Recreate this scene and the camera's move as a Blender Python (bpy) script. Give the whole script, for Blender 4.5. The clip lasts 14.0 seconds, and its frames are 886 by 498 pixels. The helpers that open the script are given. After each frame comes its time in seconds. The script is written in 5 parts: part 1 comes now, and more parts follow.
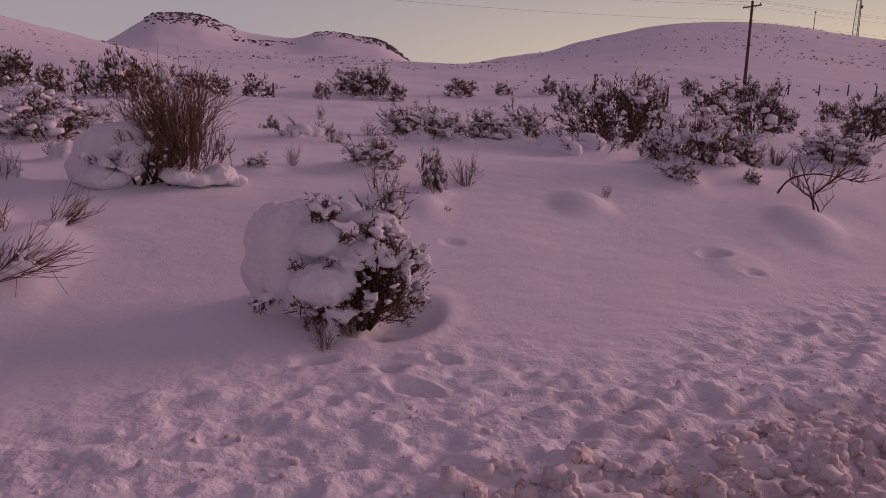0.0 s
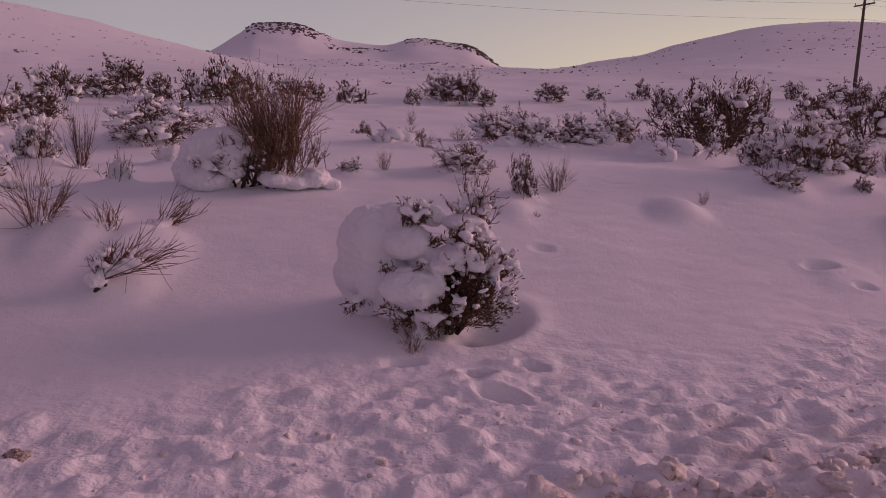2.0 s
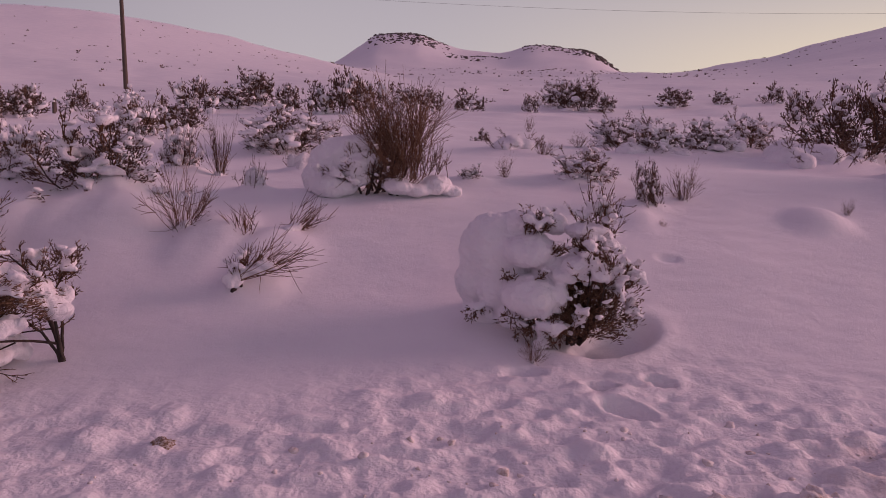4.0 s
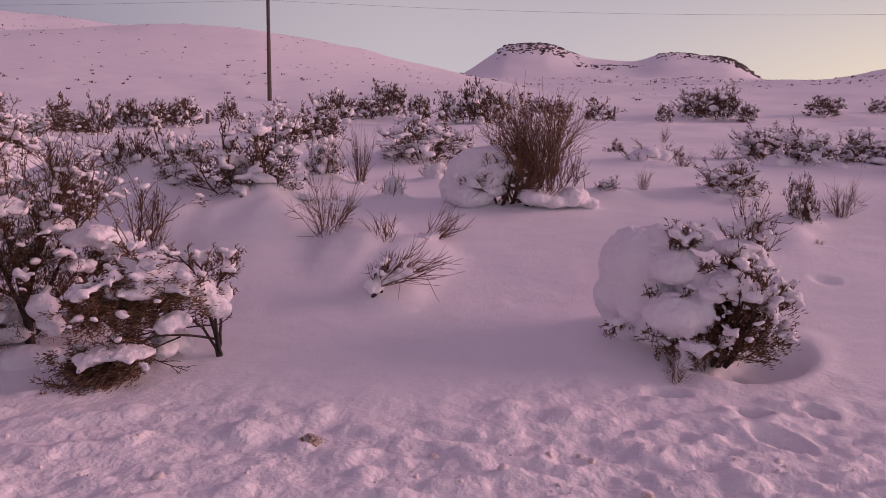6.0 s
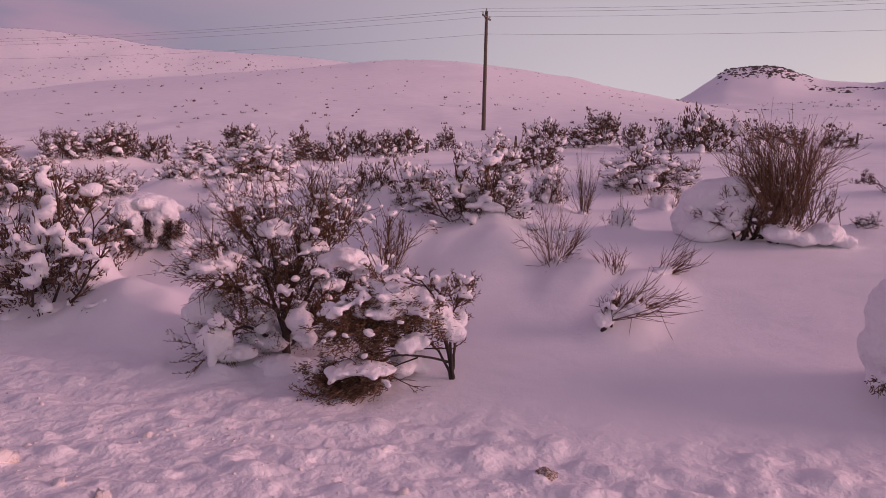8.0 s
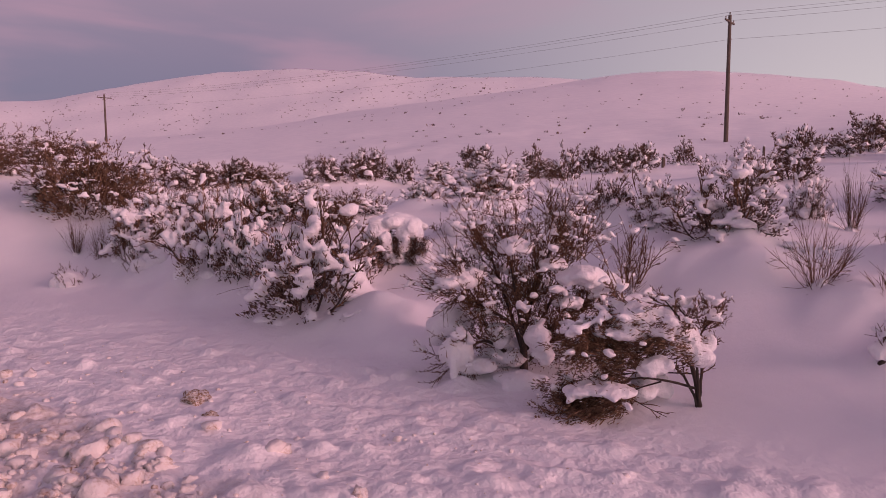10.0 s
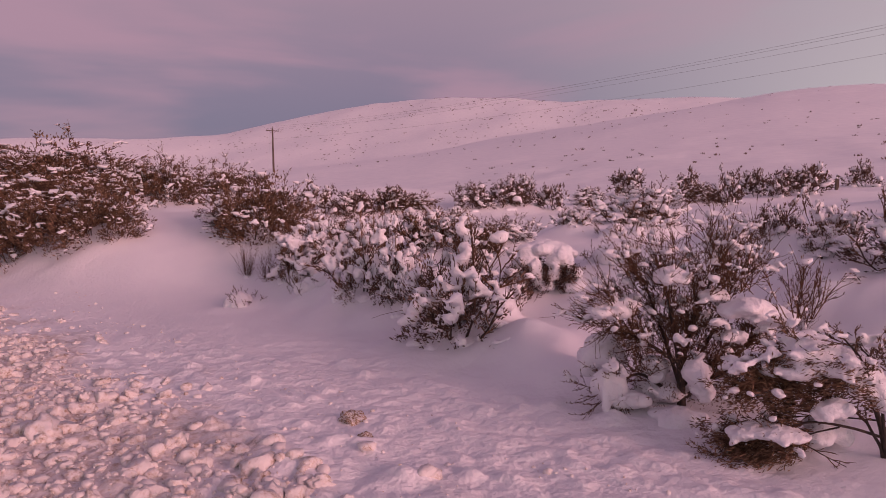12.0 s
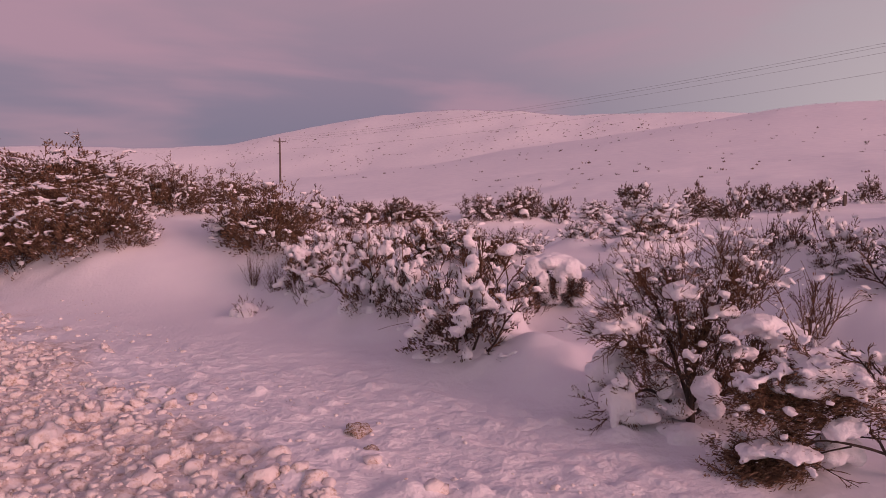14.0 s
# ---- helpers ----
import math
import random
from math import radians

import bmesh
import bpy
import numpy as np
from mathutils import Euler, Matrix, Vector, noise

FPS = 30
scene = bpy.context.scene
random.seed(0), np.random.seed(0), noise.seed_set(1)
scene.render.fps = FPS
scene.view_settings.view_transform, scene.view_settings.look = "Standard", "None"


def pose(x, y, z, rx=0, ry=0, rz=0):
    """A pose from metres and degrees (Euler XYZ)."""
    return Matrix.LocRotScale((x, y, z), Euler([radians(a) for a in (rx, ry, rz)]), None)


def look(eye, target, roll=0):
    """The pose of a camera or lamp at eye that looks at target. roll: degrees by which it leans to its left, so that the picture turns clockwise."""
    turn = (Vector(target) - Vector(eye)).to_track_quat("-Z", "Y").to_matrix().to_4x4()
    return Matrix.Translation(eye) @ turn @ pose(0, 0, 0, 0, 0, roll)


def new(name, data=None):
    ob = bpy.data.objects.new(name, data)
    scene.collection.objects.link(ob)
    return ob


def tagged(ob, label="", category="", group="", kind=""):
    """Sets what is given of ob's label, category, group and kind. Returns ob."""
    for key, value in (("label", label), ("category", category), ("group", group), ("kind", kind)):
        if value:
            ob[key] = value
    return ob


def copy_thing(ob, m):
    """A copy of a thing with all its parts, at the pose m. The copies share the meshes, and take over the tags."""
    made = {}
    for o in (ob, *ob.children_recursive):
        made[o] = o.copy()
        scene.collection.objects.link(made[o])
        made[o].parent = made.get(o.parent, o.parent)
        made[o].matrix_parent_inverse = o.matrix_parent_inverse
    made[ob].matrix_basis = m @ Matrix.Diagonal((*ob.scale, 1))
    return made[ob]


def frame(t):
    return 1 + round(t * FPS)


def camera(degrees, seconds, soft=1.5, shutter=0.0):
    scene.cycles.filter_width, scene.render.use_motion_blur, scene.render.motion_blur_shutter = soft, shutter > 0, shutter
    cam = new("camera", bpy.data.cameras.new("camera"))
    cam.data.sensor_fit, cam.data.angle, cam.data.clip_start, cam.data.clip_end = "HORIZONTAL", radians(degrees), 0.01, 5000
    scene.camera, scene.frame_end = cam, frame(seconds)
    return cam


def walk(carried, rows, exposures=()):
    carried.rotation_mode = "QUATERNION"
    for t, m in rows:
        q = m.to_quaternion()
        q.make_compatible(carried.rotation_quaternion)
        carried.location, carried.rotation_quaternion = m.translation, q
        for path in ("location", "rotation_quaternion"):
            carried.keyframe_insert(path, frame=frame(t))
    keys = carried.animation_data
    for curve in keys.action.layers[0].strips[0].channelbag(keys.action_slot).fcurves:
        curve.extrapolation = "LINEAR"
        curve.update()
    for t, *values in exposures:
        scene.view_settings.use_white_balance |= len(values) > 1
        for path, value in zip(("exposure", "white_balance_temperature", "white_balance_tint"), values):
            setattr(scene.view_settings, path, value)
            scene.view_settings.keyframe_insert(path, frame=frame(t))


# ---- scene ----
cam = camera(62.9, 14.0, 0.75)
PATH = [
    (0, (-0.111, 0.101, 1.598), (-0.081, 2.069, 1.245), 1.6),
    (0.5, (-0.112, 0.097, 1.598), (-0.129, 2.066, 1.246), 1.7),
    (1, (-0.116, 0.104, 1.595), (-0.188, 2.072, 1.244), 1.8),
    (1.5, (-0.125, 0.109, 1.593), (-0.262, 2.074, 1.246), 1.7),
    (2, (-0.133, 0.113, 1.592), (-0.341, 2.072, 1.247), 1.5),
    (2.5, (-0.144, 0.116, 1.592), (-0.422, 2.067, 1.248), 1.4),
    (3, (-0.153, 0.121, 1.592), (-0.508, 2.059, 1.25), 1.2),
    (5.5, (-0.266, 0.094, 1.6), (-1.024, 1.917, 1.283), 1.1),
    (6, (-0.291, 0.079, 1.602), (-1.128, 1.869, 1.289), 1.1),
    (6.5, (-0.333, 0.055, 1.604), (-1.264, 1.799, 1.3), 1.0),
    (7, (-0.394, 0.029, 1.61), (-1.451, 1.702, 1.323), 1.0),
    (7.5, (-0.444, 0.002, 1.613), (-1.632, 1.588, 1.348), 1.1),
    (8, (-0.476, -0.015, 1.616), (-1.785, 1.477, 1.368), 1.2),
    (8.5, (-0.49, -0.047, 1.618), (-1.902, 1.349, 1.378), 0.9),
    (9, (-0.545, -0.061, 1.613), (-2.058, 1.224, 1.379), 0.5),
    (11.3, (-0.502, -0.045, 1.621), (-2.367, 0.661, 1.465), -0.9),
    (11.5, (-0.512, -0.062, 1.624), (-2.387, 0.62, 1.474), -0.9),
    (12, (-0.537, -0.079, 1.639), (-2.425, 0.569, 1.506), -0.8),
    (12.5, (-0.557, -0.077, 1.643), (-2.448, 0.566, 1.523), -0.6),
    (13, (-0.559, -0.083, 1.644), (-2.449, 0.561, 1.533), -0.4),
    (13.5, (-0.557, -0.087, 1.643), (-2.448, 0.553, 1.538), -0.2),
    (14, (-0.563, -0.094, 1.641), (-2.457, 0.541, 1.541), -0.2),
]
walk(cam, [(t, look(eye, target, roll)) for t, eye, target, roll in PATH],
     [(0, -0.42, 6520, 9), (3, -0.15, 6450, 8), (6.5, 0.19, 6420, 8), (9, 0.28, 6550, 9), (11.5, 0.22, 6800, 9), (14, 0.21, 7000, 8.5)])

# ---- light: dusk sky, low pink sun just right of the view ----
SUN_AZ, SUN_EL = -62.0, 14.0          # degrees, azimuth counted to the left of the y axis
sa, se = radians(SUN_AZ), radians(SUN_EL)
sun_dir = Vector((-math.sin(sa) * math.cos(se), math.cos(sa) * math.cos(se), math.sin(se)))
sun = new("sun", bpy.data.lights.new("sun", "SUN"))
sun.data.energy, sun.data.angle, sun.data.color = 2.1, radians(24), (1.0, 0.50, 0.53)
sun.matrix_world = look(sun_dir * 50, (0, 0, 0))

world = bpy.data.worlds.new("dusk_sky")
scene.world = world
world.use_nodes = True
wn, wl = world.node_tree.nodes, world.node_tree.links
wn.clear()


def wnode(kind, **values):
    n = wn.new(kind)
    for k, v in values.items():
        n.inputs[k].default_value = v
    return n


def wmix(fac, a, b, blend="MIX"):
    n = wn.new("ShaderNodeMix")
    n.data_type, n.blend_type, n.clamp_factor = "RGBA", blend, True
    for sock, v in ((0, fac), (6, a), (7, b)):
        if hasattr(v, "is_output"):
            wl.new(v, n.inputs[sock])
        else:
            n.inputs[sock].default_value = v
    return n.outputs[2]


def wrange(value, a, b, c=0.0, d=1.0):
    n = wn.new("ShaderNodeMapRange")
    n.interpolation_type = "SMOOTHSTEP"
    wl.new(value, n.inputs[0])
    for i, v in enumerate((a, b, c, d)):
        n.inputs[i + 1].default_value = v
    return n.outputs[0]


def wdot(vec, d):
    n = wn.new("ShaderNodeVectorMath")
    n.operation = "DOT_PRODUCT"
    wl.new(vec, n.inputs[0])
    n.inputs[1].default_value = d
    return n.outputs["Value"]


coord = wn.new("ShaderNodeTexCoord").outputs["Generated"]
height = wdot(coord, (0, 0, 1))
toward = wdot(coord, (sun_dir.x, sun_dir.y, 0))
cool = wmix(wrange(height, 0.06, 0.30), (0.15, 0.127, 0.215, 1), (0.275, 0.19, 0.265, 1))
pale = wmix(wrange(height, 0.04, 0.22), (0.95, 0.74, 0.50, 1), (0.52, 0.44, 0.46, 1))
middle = wmix(wrange(height, 0.02, 0.35), (0.50, 0.43, 0.47, 1), (0.36, 0.31, 0.37, 1))
side = wmix(wrange(toward, -0.72, 0.05), cool, middle)
clear = wmix(wrange(toward, 0.1, 0.95), side, pale)
dome = wmix(wrange(height, 0.25, 0.8), clear, (0.205, 0.122, 0.205, 1))
# long pink cloud streaks
stretch = wn.new("ShaderNodeMapping")
stretch.inputs["Scale"].default_value = (1.0, 1.0, 5.0)
stretch.inputs["Rotation"].default_value = (0.10, 0.06, 0)
wl.new(coord, stretch.inputs["Vector"])
streak = wnode("ShaderNodeTexNoise", Scale=2.3, Detail=4.0, Roughness=0.5, Distortion=0.35)
wl.new(stretch.outputs[0], streak.inputs["Vector"])
band = wrange(streak.outputs["Fac"], 0.42, 0.70, 0.0, 0.6)
away = wrange(toward, 0.0, -0.55)
both = wn.new("ShaderNodeMath")
both.operation = "MULTIPLY"
wl.new(band, both.inputs[0]), wl.new(away, both.inputs[1])
clouded = wmix(both.outputs[0], dome, (0.40, 0.215, 0.30, 1))
nishita = wn.new("ShaderNodeTexSky")
nishita.sky_type, nishita.sun_disc = "NISHITA", False
nishita.sun_elevation, nishita.sun_rotation = se, -sa
glow = wmix(0.006, (0, 0, 0, 1), nishita.outputs[0])
total = wmix(1.0, clouded, glow, "ADD")
back = wnode("ShaderNodeBackground", Strength=1.0)
wl.new(total, back.inputs["Color"])
wout = wn.new("ShaderNodeOutputWorld")
wl.new(back.outputs[0], wout.inputs["Surface"])

# ---- materials ----


def material(name, build, rough=0.7):
    m = bpy.data.materials.new(name)
    m.use_nodes = True
    t = m.node_tree
    b = t.nodes["Principled BSDF"]
    b.inputs["Roughness"].default_value = rough
    build(t.nodes, t.links, b)
    return m


def mnoise(n, l, scale, detail=4.0, vec=None, rough=0.55):
    t = n.new("ShaderNodeTexNoise")
    t.inputs["Scale"].default_value, t.inputs["Detail"].default_value, t.inputs["Roughness"].default_value = scale, detail, rough
    if vec is None:
        vec = n.new("ShaderNodeTexCoord").outputs["Object"]
    l.new(vec, t.inputs["Vector"])
    return t.outputs["Fac"]


def mramp(n, l, fac, *stops):
    r = n.new("ShaderNodeValToRGB")
    while len(r.color_ramp.elements) < len(stops):
        r.color_ramp.elements.new(0.5)
    for e, (p, c) in zip(r.color_ramp.elements, stops):
        e.position, e.color = p, (*c, 1)
    l.new(fac, r.inputs[0])
    return r.outputs[0]


def mbump(n, l, b, *layers):
    last = None
    for h, strength, dist in layers:
        u = n.new("ShaderNodeBump")
        u.inputs["Distance"].default_value = dist
        if hasattr(strength, "is_output"):
            l.new(strength, u.inputs["Strength"])
        else:
            u.inputs["Strength"].default_value = strength
        l.new(h, u.inputs["Height"])
        if last:
            l.new(last, u.inputs["Normal"])
        last = u.outputs[0]
    l.new(last, b.inputs["Normal"])


def snow_nodes(n, l, b):
    thrown = n.new("ShaderNodeAttribute")
    thrown.attribute_name = "rough"
    tone = mnoise(n, l, 0.7)
    plowed = n.new("ShaderNodeAttribute")
    plowed.attribute_name = "plowed"
    grit = mramp(n, l, mnoise(n, l, 14, 6, rough=0.7), (0.42, (0.74, 0.70, 0.69)), (0.56, (0.60, 0.52, 0.47)), (0.68, (0.30, 0.21, 0.15)))
    mix = n.new("ShaderNodeMix")
    mix.data_type = "RGBA"
    l.new(plowed.outputs["Fac"], mix.inputs[0])
    l.new(mramp(n, l, tone, (0.3, (0.80, 0.80, 0.84)), (0.7, (0.87, 0.86, 0.89))), mix.inputs[6])
    l.new(grit, mix.inputs[7])
    l.new(mix.outputs[2], b.inputs["Base Color"])
    mbump(n, l, b, (mnoise(n, l, 17, 4, rough=0.5), thrown.outputs["Fac"], 0.03), (mnoise(n, l, 11), 0.3, 0.02), (mnoise(n, l, 60, 4), 0.35, 0.006), (mnoise(n, l, 330, 2), 0.6, 0.003))
    b.inputs["Specular IOR Level"].default_value = 0.3


def loaded_nodes(n, l, b):
    l.new(mramp(n, l, mnoise(n, l, 5), (0.3, (0.82, 0.82, 0.86)), (0.7, (0.88, 0.87, 0.90))), b.inputs["Base Color"])
    mbump(n, l, b, (mnoise(n, l, 22), 0.7, 0.03), (mnoise(n, l, 110, 4), 0.6, 0.008))
    b.inputs["Specular IOR Level"].default_value = 0.3


def dirty_nodes(n, l, b, k=1.0):
    obj = n.new("ShaderNodeObjectInfo")
    add = n.new("ShaderNodeVectorMath")
    add.operation = "ADD"
    l.new(n.new("ShaderNodeTexCoord").outputs["Object"], add.inputs[0])
    l.new(obj.outputs["Location"], add.inputs[1])
    grit = mnoise(n, l, 38 * k, 5, add.outputs[0], 0.7)
    sand = mnoise(n, l, 9 * k, 3, add.outputs[0])
    mul = n.new("ShaderNodeMath")
    mul.operation = "MULTIPLY"
    l.new(grit, mul.inputs[0]), l.new(sand, mul.inputs[1])
    l.new(mramp(n, l, mul.outputs[0], (0.25, (0.76, 0.72, 0.71)), (0.33, (0.64, 0.56, 0.51)), (0.44, (0.27, 0.18, 0.12))), b.inputs["Base Color"])
    mbump(n, l, b, (mnoise(n, l, 30 * k, 4, add.outputs[0]), 0.6, 0.02), (mnoise(n, l, 150 * k, 3, add.outputs[0]), 0.5, 0.005))


def soil_nodes(n, l, b):
    l.new(mramp(n, l, mnoise(n, l, 4.0, 6, rough=0.7), (0.46, (0.76, 0.72, 0.70)), (0.54, (0.40, 0.28, 0.18)), (0.66, (0.13, 0.08, 0.045))), b.inputs["Base Color"])
    mbump(n, l, b, (mnoise(n, l, 5, 5), 0.8, 0.05))


def island_nodes(*stops):
    def build(n, l, b):
        r = n.new("ShaderNodeNewGeometry").outputs["Random Per Island"]
        l.new(mramp(n, l, r, *stops), b.inputs["Base Color"])
        mbump(n, l, b, (mnoise(n, l, 120, 3), 0.4, 0.004))
        b.inputs["Specular IOR Level"].default_value = 0.2
    return build


def wood_nodes(dark, light):
    def build(n, l, b):
        m = n.new("ShaderNodeMapping")
        m.inputs["Scale"].default_value = (9, 9, 0.8)
        l.new(n.new("ShaderNodeTexCoord").outputs["Object"], m.inputs["Vector"])
        g = mnoise(n, l, 4, 5, m.outputs[0])
        l.new(mramp(n, l, g, (0.3, dark), (0.7, light)), b.inputs["Base Color"])
        mbump(n, l, b, (g, 0.5, 0.01))
    return build


def rock_nodes(n, l, b):
    l.new(mramp(n, l, mnoise(n, l, 0.35, 6), (0.35, (0.05, 0.042, 0.04)), (0.65, (0.14, 0.115, 0.10))), b.inputs["Base Color"])
    mbump(n, l, b, (mnoise(n, l, 0.8, 6), 0.7, 0.6))


def metal_nodes(n, l, b):
    b.inputs["Metallic"].default_value = 0.7
    l.new(mramp(n, l, mnoise(n, l, 6), (0.3, (0.16, 0.15, 0.15)), (0.7, (0.26, 0.24, 0.23))), b.inputs["Base Color"])


SNOW = material("snow", snow_nodes, 0.75)
LOAD = material("snow_on_brush", loaded_nodes, 0.75)
CLOD = material("dirty_snow_clod", lambda n, l, b: dirty_nodes(n, l, b, 0.07), 0.8)
SOIL = material("soil_and_snow", soil_nodes, 0.9)
DIRTY = material("dirty_snow", dirty_nodes, 0.8)
LEAF = material("sage_leaf", island_nodes((0.0, (0.055, 0.034, 0.027)), (0.5, (0.115, 0.073, 0.054)), (1.0, (0.195, 0.13, 0.097))), 0.8)
DRY = material("dry_twig", island_nodes((0.0, (0.07, 0.036, 0.022)), (0.5, (0.13, 0.068, 0.038)), (1.0, (0.19, 0.11, 0.06))), 0.8)
DULL = material("dull_leaf", island_nodes((0.0, (0.075, 0.042, 0.028)), (0.5, (0.145, 0.088, 0.055)), (1.0, (0.25, 0.16, 0.105))), 0.8)
PLUME = material("rusty_plume", island_nodes((0.0, (0.10, 0.052, 0.032)), (0.5, (0.19, 0.11, 0.066)), (1.0, (0.29, 0.185, 0.12))), 0.8)
BARK = material("sage_bark", wood_nodes((0.022, 0.016, 0.013), (0.07, 0.05, 0.04)), 0.85)
POLE = material("pole_wood", wood_nodes((0.06, 0.045, 0.035), (0.13, 0.10, 0.08)), 0.85)
ROCK = material("dark_rock", rock_nodes, 0.9)
METAL = material("galvanised_metal", metal_nodes, 0.5)
WIRE = material("wire_metal", metal_nodes, 0.6)

# ---- terrain: road shoulder, bank, sage flat and hills as one height function ----
ROAD = (-0.921, -0.391)               # along the road, away to the left
INTO = (-0.391, 0.921)                # square to the road, into the field
EYE_Z = 1.6


def fade(v, a, b):
    s = np.clip((np.asarray(v, float) - a) / (b - a), 0, 1)
    return s * s * (3 - 2 * s)


def lattice(ix, iy, seed):
    h = (ix.astype(np.int64) * 374761393 + iy.astype(np.int64) * 668265263 + seed * 974634777) & 0xFFFFFFFF
    h = ((h ^ (h >> 13)) * 1274126177) & 0xFFFFFFFF
    return ((h ^ (h >> 16)) & 0xFFFF) / 32767.5 - 1


def grain(x, y, size, seed):
    x, y = np.asarray(x, float) / size, np.asarray(y, float) / size
    ix, iy = np.floor(x), np.floor(y)
    fx, fy = x - ix, y - iy
    fx, fy = fx ** 3 * (fx * (fx * 6 - 15) + 10), fy ** 3 * (fy * (fy * 6 - 15) + 10)
    a, b = lattice(ix, iy, seed), lattice(ix + 1, iy, seed)
    c, d = lattice(ix, iy + 1, seed), lattice(ix + 1, iy + 1, seed)
    return (a * (1 - fx) + b * fx) * (1 - fy) + (c * (1 - fx) + d * fx) * fy


def smooth_line(v, xs, ys):
    """A smooth monotone curve through a few knots."""
    v, xs, ys = np.asarray(v, float), np.array(xs, float), np.array(ys, float)
    h, k = np.diff(xs), np.diff(ys) / np.diff(xs)
    m = np.concatenate([[k[0]], np.where(k[1:] * k[:-1] > 0, 2 * k[1:] * k[:-1] / np.where(k[1:] + k[:-1] == 0, 1, k[1:] + k[:-1]), 0), [k[-1]]])
    v = np.clip(v, xs[0], xs[-1])
    i = np.clip(np.searchsorted(xs, v, side="right") - 1, 0, len(h) - 1)
    t = (v - xs[i]) / h[i]
    return (ys[i] * (1 + 2 * t) * (1 - t) ** 2 + h[i] * m[i] * t * (1 - t) ** 2
            + ys[i + 1] * t * t * (3 - 2 * t) + h[i] * m[i + 1] * t * t * (t - 1))


# hills: distance, depth, azimuths and elevations of the crest in degrees
HILLS = {
    "near_left": (240, 115, (15, 19.8, 23.6, 27.6, 32, 36.3, 40.4, 44.6, 51, 57.8, 66.2, 75, 81, 95),
                  (3.0, 3.85, 4.5, 5.25, 6.2, 6.95, 7.35, 7.3, 6.75, 5.95, 4.7, 3.4, 2.7, 1.5)),
    "far_left": (480, 130, (30, 42, 49, 55.6, 62, 66.2, 70.5, 74, 77.3, 81.1, 85.1, 88.8, 97, 110, 140, 180),
                 (2.5, 5.5, 7.05, 7.4, 7.55, 7.85, 7.95, 7.7, 7.35, 6.7, 5.9, 5.1, 4.7, 4.4, 3.5, 1.5)),
    "mesa": (900, 200, (-8, 1, 2.5, 3.6, 4.6, 5.8, 7.2, 8.5, 11.2, 13.7, 16, 17.6, 18.6, 20.5, 21.5, 23.7, 27, 32),
             (2.5, 3.75, 4.6, 5.35, 5.8, 5.95, 6.1, 6.2, 5.62, 5.8, 6.4, 6.88, 6.93, 6.78, 6.1, 4.7, 3.2, 2)),
    "right": (330, 150, (-180, -90, -60, -45, -31, -28.8, -25.3, -21.2, -17.8, -15.8, -11.8, -7.6, -3.3, 1, 6, 12),
              (1.5, 3.0, 4.0, 4.8, 5.9, 6.3, 6.95, 7.3, 7.22, 6.95, 6.1, 4.97, 4.35, 3.8, 3.0, 2.0)),
}


